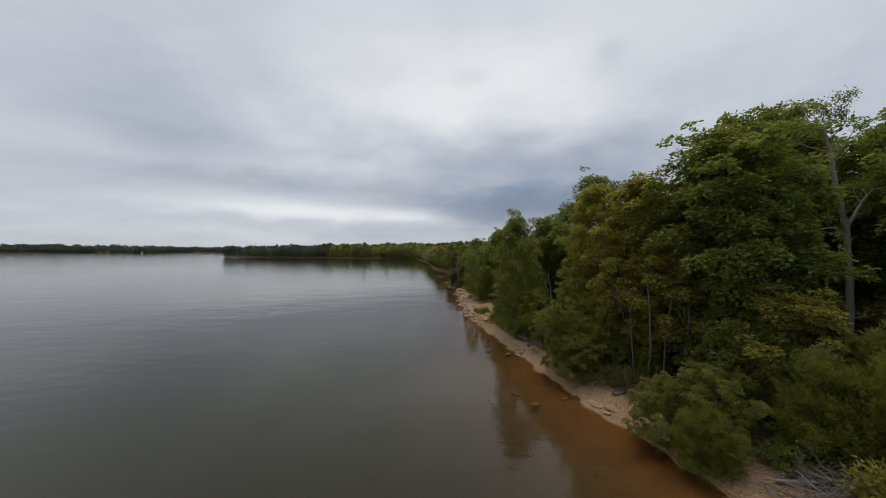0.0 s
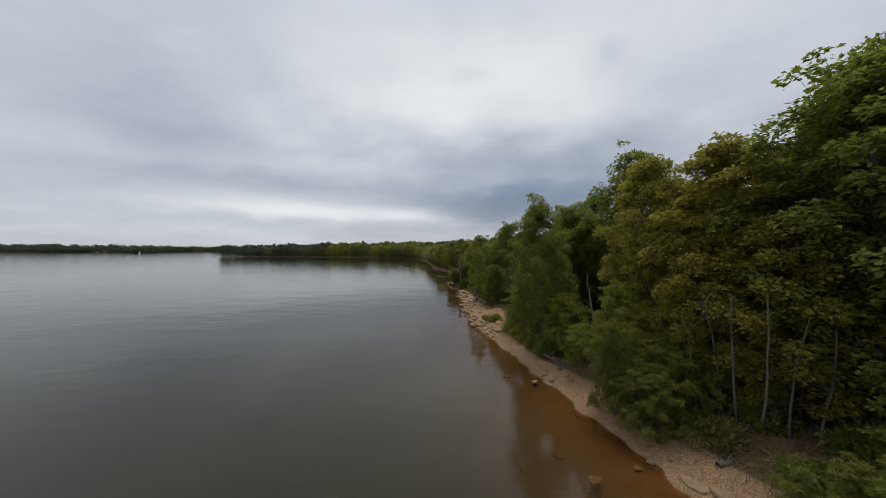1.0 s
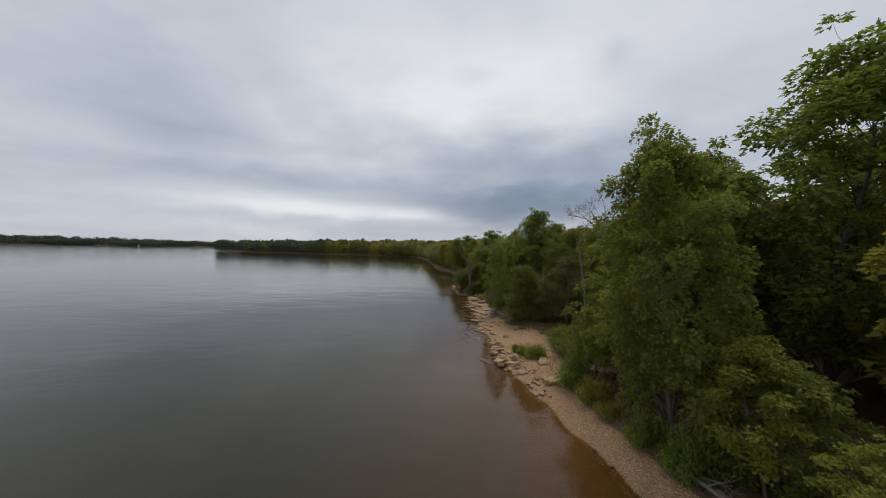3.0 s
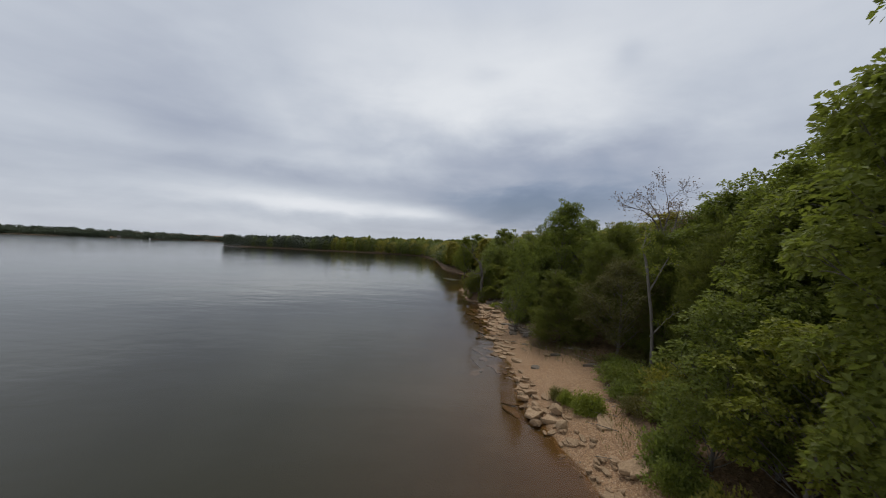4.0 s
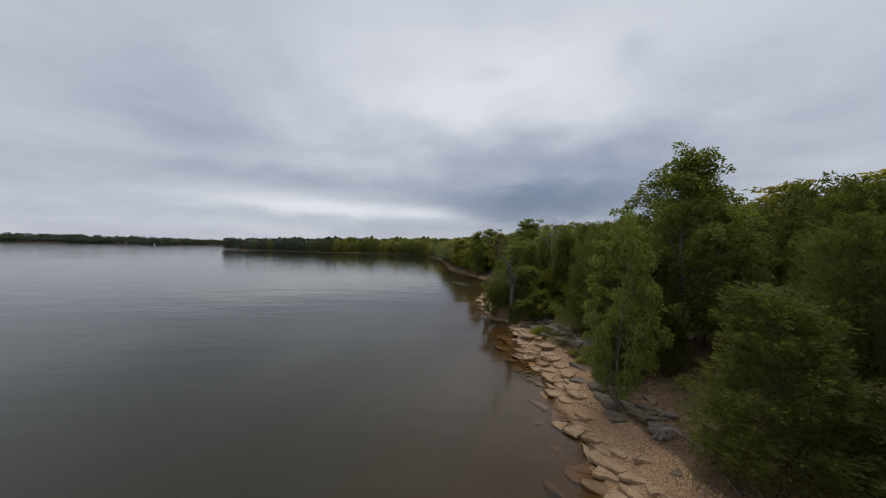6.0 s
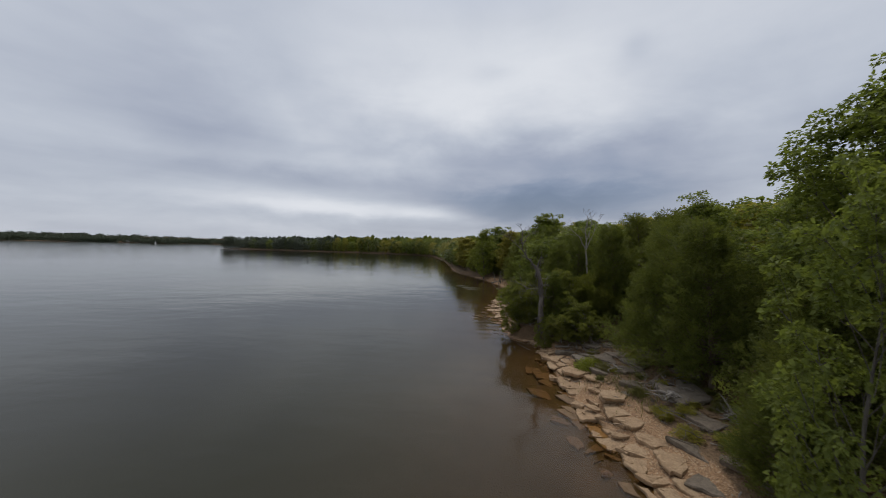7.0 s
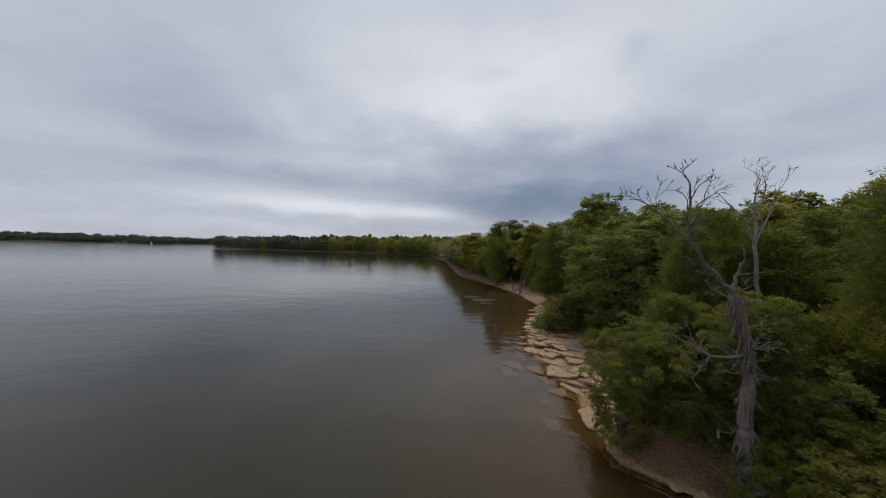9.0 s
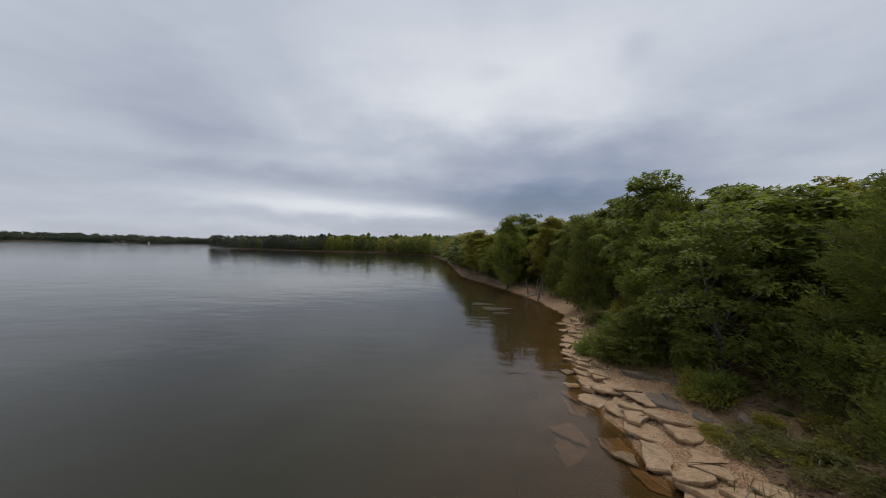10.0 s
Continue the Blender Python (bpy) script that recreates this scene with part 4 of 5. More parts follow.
# ---- bare and dead trees ----
def dead_tree(name, seed, stem, r0, arms, label, mat, leaves=None, leaf_mat=None, group="", reach=0.34, shag=0):
    """A bare tree: its stem and arms follow given lines (x, z in one leaning plane), then fork into twigs."""
    rng = np.random.default_rng(seed)
    root = new(name)
    x0, y0 = stem[0][0], stem[0][1]
    z0 = on_ground(x0, y0)
    root.location = (x0, y0, z0)
    here = np.array([x0, y0, z0])

    def curve(points):
        p = np.array(points, float) - here
        t = np.linspace(0, len(p) - 1, 4 * (len(p) - 1) + 1)
        q = np.stack([np.interp(t, np.arange(len(p)), p[:, k]) for k in range(3)], 1)
        return q + rng.normal(0, 0.012, q.shape)

    trunk, ends = Tubes(9), []
    line = curve(stem)
    r = np.linspace(r0, r0 * 0.6, len(line))
    r[0] *= 1.5
    r[1] *= 1.15
    if shag:
        t = np.linspace(0, len(line) - 1, 3 * len(line))
        r = np.interp(t, np.arange(len(line)), r) * rng.uniform(0.80, 1.15, len(t))
        line = np.stack([np.interp(t, np.arange(len(line)), line[:, k]) for k in range(3)], 1)
    trunk.add(line, r)
    if shag:
        # strips of bark coming off the trunk, and dead twigs low on it
        peel, tangle = Tubes(4), Tubes(5)
        for _ in range(shag):
            k = int(rng.integers(2, len(line) - 2))
            a = rng.uniform(0, 2 * math.pi)
            out = np.array([math.cos(a), math.sin(a), 0.0])
            top, long = line[k] + out * r[k] * 0.93, rng.uniform(0.10, 0.34)
            down = np.array([rng.normal(0, 0.03), rng.normal(0, 0.03), -long])
            peel.add(np.array([top, top + down * 0.5 + out * 0.012, top + down + out * rng.uniform(0.01, 0.06)]), np.array([0.014, 0.02, 0.007]))
        for _ in range(shag // 7):
            k = int(rng.integers(len(line) // 2, len(line) - 1))
            d = rng.normal(0, 1, 3) * [1, 1, 0.5] + [0, 0, 0.35]
            forks(tangle, rng, line[k], d / np.linalg.norm(d), rng.uniform(0.14, 0.26), 0.011, 3, 0.55, 0.02, ends)
        part_of("loose_bark", peel.mesh("loose_bark", mat), root, "peeling strips of grey bark")
        part_of("twig_tangle", tangle.mesh("twig_tangle", mat), root)
    for points, ra, depth in arms:
        line, bough = curve(points), Tubes(7)
        bough.add(line, np.linspace(ra, ra * 0.35, len(line)), 7)
        for k in range(2, len(line)):
            if k % 2 and k < len(line) - 1:
                continue
            d = line[k] - line[k - 1]
            d = d / np.linalg.norm(d) + rng.normal(0, 0.6, 3) + [0, 0, 0.25]
            forks(bough, rng, line[k], d, reach * rng.uniform(0.6, 1.0), ra * 0.32, depth, 0.55, 0.02, ends)
        part_of("branch", bough.mesh("branch", mat), root)
    part_of("trunk", trunk.mesh("trunk", mat), root)
    if leaves:
        e = np.array(ends)
        pick = e[rng.integers(0, len(e), leaves)] + rng.normal(0, 0.09, (leaves, 3))
        v, q = blades(pick, rng.normal(0, 1, (leaves, 3)), rng.normal(0, 0.5, (leaves, 3)) + [0, 0, 1], 0.075 * rng.uniform(0.7, 1.2, leaves), 0.045)
        part_of("foliage", mesh_from("foliage", v, q, leaf_mat), root, "sparse browning leaves")
    return tagged(root, label, "tree", group)


dead_tree("dead_tree", 3, [(2.1, 44.5, 0.6), (1.98, 44.5, 1.1), (1.95, 44.5, 1.5), (2.01, 44.5, 2.25), (1.92, 44.5, 2.8), (1.77, 44.5, 3.35)], 0.106,
          [([(1.78, 44.5, 3.25), (1.56, 44.5, 3.52), (1.37, 44.5, 3.70), (1.15, 44.5, 4.05), (1.12, 44.5, 4.45), (1.14, 44.5, 4.80)], 0.038, 3),
           ([(1.17, 44.5, 4.0), (0.85, 44.5, 4.32), (0.66, 44.5, 4.46), (0.42, 44.55, 4.66)], 0.017, 3),
           ([(1.13, 44.5, 4.2), (1.30, 44.55, 4.5), (1.40, 44.55, 4.78)], 0.018, 2),
           ([(1.77, 44.5, 3.25), (1.85, 44.6, 3.55), (1.96, 44.6, 3.8)], 0.036, 1),
           ([(1.97, 44.5, 2.40), (1.41, 44.4, 2.45), (1.1, 44.4, 2.60), (0.88, 44.4, 2.72)], 0.022, 2),
           ([(1.43, 44.4, 2.45), (1.25, 44.35, 2.30), (1.1, 44.3, 2.18)], 0.014, 2)],
          "large dead tree with a broken shaggy grey trunk", SHAG_WOOD, reach=0.24, shag=150)
dead_tree("bare_tree", 5, [(7.9, 30.4, 0.8), (7.8, 30.4, 2.6), (7.95, 30.4, 4.2), (7.85, 30.4, 5.3)], 0.095,
          [([(7.85, 30.4, 5.0), (7.5, 30.4, 5.8), (7.1, 30.5, 6.2), (6.5, 30.6, 6.35)], 0.036, 4),
           ([(7.85, 30.4, 5.3), (7.7, 30.5, 6.0), (7.35, 30.7, 6.7)], 0.034, 4),
           ([(7.85, 30.4, 5.3), (8.1, 30.5, 6.1), (8.2, 30.8, 6.9)], 0.034, 4),
           ([(7.9, 30.4, 4.6), (8.4, 30.6, 5.6), (8.8, 30.9, 6.6)], 0.034, 4),
           ([(7.9, 30.4, 4.4), (7.5, 30.2, 4.9), (7.0, 30.1, 5.3)], 0.022, 3)],
          "pale tree with a nearly bare spreading crown", OLD_WOOD, leaves=900, leaf_mat=RUST_LEAF, reach=0.55)
dead_tree("leaning_tree", 6, [(5.95, 27.6, 0.6), (5.9, 27.6, 2.2), (5.69, 27.6, 3.95), (5.6, 27.65, 4.5)], 0.056,
          [([(5.75, 27.6, 3.2), (6.1, 27.6, 3.9), (6.3, 27.6, 4.3)], 0.03, 2), ([(5.85, 27.6, 1.8), (6.3, 27.5, 2.4), (6.6, 27.4, 2.7)], 0.025, 2), ([(5.69, 27.6, 3.9), (5.5, 27.6, 4.6), (5.6, 27.6, 5.0)], 0.03, 2)],
          "pale leaning trunk with a few green sprigs", DEAD_WOOD, leaves=900, leaf_mat=BRIGHT_LEAF, reach=0.3)
SAPLING = [(5.46, 16.5, 0.6), (5.37, 16.5, 2.0), (5.29, 16.5, 2.65), (5.21, 16.5, 3.27), (5.14, 16.5, 3.59), (5.12, 16.5, 3.9)]
dead_tree("dead_sapling", 7, SAPLING, 0.022, [([SAPLING[2], (SAPLING[2][0] - 0.12, 16.4, SAPLING[2][2] + 0.3)], 0.012, 0)], "crooked white dead sapling in the dark wood", DEAD_WOOD)
dead_tree("bare_tree", 9, [(5.4, 48.2, 0.8), (5.25, 48.2, 2.4), (5.1, 48.2, 4.0), (5.12, 48.2, 4.7)], 0.055,
          [([(5.12, 48.2, 4.5), (5.06, 48.2, 5.1), (5.17, 48.2, 5.7)], 0.030, 3), ([(5.1, 48.2, 4.1), (5.45, 48.2, 4.9), (5.65, 48.2, 5.5)], 0.026, 3),
           ([(5.1, 48.2, 4.1), (4.7, 48.1, 4.8), (4.2, 48.1, 5.25)], 0.026, 3), ([(5.12, 48.2, 4.6), (5.35, 48.3, 5.2), (5.4, 48.3, 5.7)], 0.024, 3)],
          "thin bare grey tree among the cedars", DEAD_WOOD, reach=0.36)
dead_tree("tall_trunk_tree", 12, [(14.02, 11.8, 0.9), (14.13, 11.8, 3.5), (14.0, 11.8, 5.85), (13.57, 11.8, 7.6)], 0.125,
          [([(14.0, 11.8, 5.8), (14.4, 11.7, 6.6), (14.7, 11.6, 7.1)], 0.06, 2), ([(14.0, 11.8, 5.5), (13.4, 11.6, 5.8), (12.8, 11.5, 5.7)], 0.035, 1),
           ([(13.57, 11.8, 7.6), (13.5, 11.8, 8.4), (13.2, 11.8, 9.2)], 0.08, 3), ([(14.1, 11.8, 2.6), (14.7, 11.6, 2.8), (15.3, 11.5, 3.1)], 0.025, 1)],
          "tall pale grey trunk rising from the wood edge", DEAD_WOOD, leaves=5200, leaf_mat=OAK_LEAF, reach=0.75)


def bare_stem(name, x, y, height, r, lean, seed, mat, label, group):
    rng = np.random.default_rng(seed)
    t = Tubes(6)
    line = bent(rng, (0, 0, -0.15), (lean[0], lean[1], 1), height, 7, 0.06)
    t.add(line, np.linspace(r, r * 0.5, 8))
    for k in (3, 5):
        forks(t, rng, line[k], rng.normal(0, 1, 3) + [0, 0, 0.5], height * 0.25, r * 0.3, 1)
    ob = new(name, t.mesh(name, mat))
    ob.location = (x, y, on_ground(x, y))
    return tagged(ob, label, "tree", group)


for k, (x, y, h) in enumerate([(7.2, 11.9, 3.4), (7.55, 11.6, 3.0), (7.9, 11.3, 3.2), (6.8, 12.1, 3.3), (7.4, 13.6, 3.4), (8.6, 12.4, 3.6), (8.2, 12.6, 3.8), (7.0, 12.8, 3.2), (9.0, 11.9, 3.6), (6.4, 12.9, 2.8)]):
    bare_stem("sapling_stem", x, y, h, 0.030, (grow.uniform(-0.07, 0.07), grow.uniform(-0.07, 0.07)), 40 + k, BARK, "slender grey sapling stem under the oak canopy", "sapling stems")
for k, (x, y, h) in enumerate([(3.0, 68.4, 0.9), (3.25, 69.1, 1.1), (3.6, 69.6, 0.8), (3.3, 70.3, 1.5), (3.9, 70.8, 1.6), (2.9, 71.4, 1.4)]):
    bare_stem("shore_stem", x, y, h, 0.06, (grow.uniform(-0.1, 0.1), 0.0), 60 + k, DARK_WOOD, "dark thin stem standing on the bay beach", "bay stems")


# ---- stones ----
def slab_mesh(seed, mat, thick=0.13, sides=13, edge=0.03):
    """A flat broken stone about one metre across: angular outline with notches, worn rim, stepped and dipping face."""
    rng = np.random.default_rng(seed)
    ang = np.sort((np.arange(sides) + rng.uniform(-0.42, 0.42, sides)) * 2 * np.pi / sides)
    corners = np.sort(rng.uniform(0, 2 * np.pi, 5) * 0.25 + np.arange(5) * 2 * np.pi / 5)
    near = np.abs((ang[:, None] - corners[None] + np.pi) % (2 * np.pi) - np.pi).min(1)
    rad = 0.57 - 0.17 * np.clip(near / 0.63, 0, 1) ** 0.8 + rng.normal(0, 0.035, sides)
    rad[rng.integers(0, sides)] *= 0.80
    out = np.stack([np.cos(ang) * rad, np.sin(ang) * rad], 1)
    tilt = rng.normal(0, 0.06, 2)
    step = rng.normal(0, 1, 2)

    def ring(f, z, j):
        p = out * f
        drop = -0.03 * ((p @ step) > 0.22)
        return np.c_[p, np.full(sides, z) + p @ tilt + drop + rng.normal(0, j, sides)]

    v = np.vstack([ring(0.84, -thick, 0.012), ring(1.02, -thick * 0.42, 0.014), ring(1.0, -edge * 0.35, 0.008), ring(1 - edge * 1.3, 0.0, 0.006), ring(0.55, 0.006, 0.010), [[0, 0, 0.010]]])
    q = [[r * sides + k, r * sides + (k + 1) % sides, (r + 1) * sides + (k + 1) % sides, (r + 1) * sides + k] for r in range(4) for k in range(sides)]
    t = [[4 * sides + k, 4 * sides + (k + 1) % sides, 5 * sides] for k in range(sides)]
    return mesh_from("slab", v, [np.array(q), np.array(t)], mat)


def block_mesh(seed, mat):
    """A rounded broken boulder about one metre across."""
    rng = np.random.default_rng(seed)
    bm = bmesh.new()
    bmesh.ops.create_icosphere(bm, subdivisions=2, radius=0.5)
    cuts = rng.normal(0, 1, (13, 3))
    cuts /= np.linalg.norm(cuts, axis=1)[:, None]
    deep = rng.uniform(0.22, 0.37, 13)
    for w in bm.verts:
        p = np.array(w.co)
        for c, d in zip(cuts, deep):
            over = p @ c - d
            if over > 0:
                p = p - c * over
        w.co = Vector(p + rng.normal(0, 0.008, 3))
    me = bpy.data.meshes.new("block")
    bm.to_mesh(me)
    bm.free()
    me.materials.append(mat)
    return me


SLABS = {"tan": [slab_mesh(100 + k, TAN_STONE) for k in range(8)], "grey": [slab_mesh(120 + k, GREY_STONE, 0.22) for k in range(5)], "wet": [slab_mesh(140 + k, WET_STONE) for k in range(5)]}
BLOCKS = {"tan": [block_mesh(160 + k, TAN_STONE) for k in range(5)], "wet": [block_mesh(170 + k, WET_STONE) for k in range(3)], "grey": [block_mesh(180 + k, GREY_STONE) for k in range(3)]}
STONES = {"tan": TAN_STONE, "grey": GREY_STONE, "wet": WET_STONE}
STONE_WORDS = {"tan": "tan flat sandstone slab on the shore", "grey": "weathered grey stone slab beside the bank", "wet": "brown wet slab lying in the shallows"}
BLOCK_WORDS = {"tan": "tan broken boulder at the waterline", "grey": "grey boulder on the bank", "wet": "brown boulder lying in the shallows"}
lay = random.Random(23)


def slab(tone, x, y, long, wide, spin, dz=0.05, tilt=4.0, thick=1.0):
    if tone == "wet":
        dz, tilt = 0.03, 1.5
    if tone == "grey":
        long, wide, dz, tilt = long * 0.82, wide * 0.82, dz * 0.5, tilt + 4
    ob = new("flat_stone", SLABS[tone][lay.randrange(len(SLABS[tone]))])
    ob.matrix_basis = pose(x, y, on_ground(x, y, dz), lay.gauss(0, tilt), lay.gauss(0, tilt), spin) @ Matrix.Diagonal((long, wide, min(1.0, (long + wide) / 2) ** 0.5 * thick, 1))
    return tagged(ob, STONE_WORDS[tone], "stone", tone + " slabs")


def boulder(tone, x, y, size, dz=0.0):
    ob = new("boulder", BLOCKS[tone][lay.randrange(len(BLOCKS[tone]))])
    ob.matrix_basis = pose(x, y, on_ground(x, y, dz), lay.uniform(-20, 20), lay.uniform(-20, 20), lay.uniform(0, 360)) @ Matrix.Diagonal((size, size * lay.uniform(0.7, 1.0), size * lay.uniform(0.45, 0.7), 1))
    return tagged(ob, BLOCK_WORDS[tone], "stone", tone + " boulders")


# single stones that stand out
slab("tan", 4.15, 11.6, 0.22, 0.16, 20)
slab("tan", 3.05, 11.3, 0.40, 0.26, 50, 0.20)
slab("wet", 2.75, 12.4, 0.42, 0.34, 10, 0.22)
slab("wet", 1.85, 12.3, 0.55, 0.40, 70, 0.22)
slab("wet", 3.80, 8.1, 0.55, 0.40, 30, 0.12)
slab("wet", 2.35, 17.4, 0.30, 0.26, 15)
slab("tan", 3.12, 16.3, 0.36, 0.20, 80, 0.14)
slab("tan", 4.9, 10.9, 0.55, 0.35, 130, 0.05)
slab("tan", 5.2, 10.55, 0.60, 0.40, 120, 0.05)
slab("grey", 4.35, 17.15, 0.55, 0.32, 60, 0.05)
slab("grey", 3.75, 16.4, 0.42, 0.26, 60, 0.06)
slab("tan", 3.95, 17.6, 0.74, 0.53, 110, 0.03)
slab("tan", 3.15, 23.2, 0.94, 0.50, 25, 0.12, 5)
slab("wet", 1.25, 32.0, 0.75, 0.42, 150, 0.10)
slab("wet", 1.38, 29.75, 0.86, 0.47, 160, 0.12)
slab("wet", 0.62, 29.3, 0.85, 0.50, 40, 0.14)
slab("tan", 1.8, 32.3, 0.62, 0.42, 100, 0.06)
slab("tan", 2.22, 29.9, 0.78, 0.42, 150, 0.04)
slab("tan", 2.14, 30.7, 0.55, 0.35, 150, 0.04)
slab("grey", 3.72, 29.9, 0.62, 0.36, 165, 0.05)
slab("grey", 4.4, 30.1, 0.80, 0.40, 160, 0.03)
slab("tan", 3.35, 30.05, 0.35, 0.25, 20, 0.05)
slab("grey", 2.68, 28.95, 0.60, 0.40, 10, 0.02, 2)
slab("grey", 4.5, 28.4, 0.82, 0.47, 165, 0.05)
slab("wet", 1.4, 38.7, 0.80, 0.50, 130, 0.05)
slab("wet", 1.36, 40.75, 0.70, 0.45, 140, 0.06)
slab("wet", 1.55, 39.5, 0.80, 0.40, 120, 0.04)
slab("tan", 2.15, 43.5, 0.60, 0.35, 70, 0.06)
slab("tan", 1.85, 43.0, 0.50, 0.30, 120, 0.08)
slab("wet", 2.0, 42.0, 0.70, 0.50, 20, 0.05)
slab("wet", 0.52, 50.7, 0.74, 0.50, 110, 0.08)
slab("wet", 0.6, 49.8, 0.80, 0.40, 110, 0.06)
slab("wet", 0.35, 52.2, 0.70, 0.40, 100, 0.08)
slab("wet", 0.9, 48.9, 0.80, 0.50, 120, 0.04)
slab("tan", 2.1, 57.3, 0.70, 0.40, 60, 0.08)
boulder("tan", 2.38, 25.6, 0.52, 0.10)
boulder("tan", 2.25, 24.9, 0.42, 0.08)
boulder("tan", 1.93, 25.9, 0.45, 0.08)
slab("tan", 3.25, 24.8, 0.75, 0.45, 60, 0.08, 4)
slab("tan", 1.42, 47.6, 0.95, 0.55, 120, 0.10, 5, 1.6)
boulder("wet", 1.75, 25.35, 0.6, 0.06)
boulder("tan", 1.97, 26.15, 0.42, 0.06)
boulder("wet", 1.6, 26.2, 0.32, 0.02)
boulder("tan", 1.7, 26.9, 0.36, 0.06)
boulder("grey", 0.66, 29.1, 0.2, 0.1)


def strew(count, y0, y1, u0, u1, small_side, large_side, tones, blocks=0.3, flat=5.0):
    for _ in range(count):
        y, u = lay.uniform(y0, y1), lay.triangular(u0, u1)
        x, tone = float(shore_x(y)) + u, tones if u > -0.12 or tones == "grey" else "wet"
        size = small_side + (large_side - small_side) * lay.random() ** 1.8
        if lay.random() < blocks:
            boulder(tone, x, y, size * 0.8, 0.03)
        else:
            slab(tone, x, y, size, size * lay.uniform(0.5, 0.85), lay.gauss(112, 40), 0.045 + 0.03 * lay.random(), flat)




def cell(seed_at, others):
    """The convex piece of rock round one centre, cut off half way to its neighbours."""
    poly = [(-1.6, -1.6), (1.6, -1.6), (1.6, 1.6), (-1.6, 1.6)]
    for o in others:
        d = o - seed_at
        reach = float(np.hypot(*d))
        if reach < 1e-6 or reach > 3.2:
            continue
        nx, ny, limit, kept = d[0] / reach, d[1] / reach, reach / 2, []
        for (ax, ay), (bx, by) in zip(poly, poly[1:] + poly[:1]):
            da, db = ax * nx + ay * ny - limit, bx * nx + by * ny - limit
            if da <= 0:
                kept.append((ax, ay))
            if (da < 0) != (db < 0):
                k = da / (da - db)
                kept.append((ax + (bx - ax) * k, ay + (by - ay) * k))
        poly = kept
        if len(poly) < 3:
            return None
    return np.array(poly)


def ledge(seed, y0, y1, u0, u1, size, stretch, turn_by, tone, share=0.85, thick=0.075, gap=0.016, lift=0.03, step=0.022, joined=""):
    """A bed of rock broken along its joints into angular plates that still lie almost where they split; small or sunken ones are joined as rubble."""
    rubble = {}
    rng = np.random.default_rng(seed)
    c, d = math.cos(radians(turn_by)), math.sin(radians(turn_by))
    turned = np.array([[c, -d], [d, c]])
    long = np.array([stretch, 1.0]) * size
    span = max(y1 - y0, u1 - u0) + 3
    n = int(span / size) + 2
    grid = np.stack(np.meshgrid(np.arange(-n, n), np.arange(-n, n)), -1).reshape(-1, 2) + rng.uniform(-0.62, 0.62, (4 * n * n, 2))
    grid = grid[rng.uniform(0, 1, len(grid)) < 0.84]
    um, ym = (u0 + u1) / 2, (y0 + y1) / 2
    for k, g in enumerate(grid):
        u, y = turned @ (g * long) + [um, ym]
        wander = 0.18 * math.sin(y * 1.9 + seed) + 0.12 * math.sin(y * 4.7)
        if not (y0 < y < y1 and u0 + wander < u < u1 + wander) or rng.uniform() > share:
            continue
        near = grid[np.abs(grid - g).max(1) < 2.6]
        poly = cell(g, near)
        if poly is None:
            continue
        poly = (poly * long) @ turned.T
        # broken, slightly wavy edges with worn corners
        edge = []
        for a, b in zip(poly, np.roll(poly, -1, 0)):
            side = np.array([b[1] - a[1], a[0] - b[0]])
            far = float(np.hypot(*side))
            if far < 0.05:
                continue
            m = max(2, int(far / 0.11))
            for f in (np.arange(m) + 0.5) / m:
                edge.append(a + (b - a) * f - side / far * (gap + abs(rng.normal(0, 0.03))))
        if len(edge) < 5:
            continue
        edge = np.array(edge)
        sides, tilt = len(edge), rng.normal(0, 0.05, 2)
        x, h = float(shore_x(y)) + u, thick * rng.uniform(0.7, 1.3)
        rings = []
        for f, z, j in ((0.93, -h, 0.01), (1.0, -h * 0.45, 0.012), (0.995, -0.022, 0.005), (0.955, 0.0, 0.004), (0.5, 0.004, 0.006)):
            q = edge * f
            rings.append(np.c_[q, z + q @ tilt + rng.normal(0, j, sides)])
        v = np.vstack(rings + [[[0, 0, 0.004]]])
        quads = [[r * sides + i, r * sides + (i + 1) % sides, (r + 1) * sides + (i + 1) % sides, (r + 1) * sides + i] for r in range(4) for i in range(sides)]
        tris = [[4 * sides + i, 4 * sides + (i + 1) % sides, 5 * sides] for i in range(sides)]
        kind = tone if tone == "grey" or u > -0.22 else "wet"
        z = on_ground(x, y, lift + rng.normal(0, step)) if kind != "wet" else on_ground(x, y, 0.04)
        if joined:
            heap = rubble.setdefault(kind, ([], [], [], [0]))
            heap[0].append(v + [x, y, z])
            heap[1].append(np.array(quads) + heap[3][0])
            heap[2].append(np.array(tris) + heap[3][0])
            heap[3][0] += len(v)
            continue
        ob = new("flat_stone", mesh_from("flat_stone", v, [np.array(quads), np.array(tris)], STONES[kind]))
        ob.location = (x, y, z)
        tagged(ob, STONE_WORDS[kind], "stone", kind + " slabs")
    for kind, heap in rubble.items():
        tagged(new("stone_rubble", mesh_from("stone_rubble", np.concatenate(heap[0]), [np.concatenate(heap[1]), np.concatenate(heap[2])], STONES[kind])), joined, "stones", kind="stuff")


ledge(501, 47.4, 53.6, -0.35, 1.30, 0.46, 1.35, 128, "tan", 0.92, 0.075, lift=0.06)
ledge(521, 48.6, 53.2, -0.05, 1.20, 0.44, 1.3, 140, "tan", 0.34, 0.07, lift=0.125)
ledge(502, 53.4, 61.5, -0.35, 0.70, 0.38, 1.4, 120, "tan", 0.80, lift=0.055, joined="broken tan stones lining the far end of the beach")
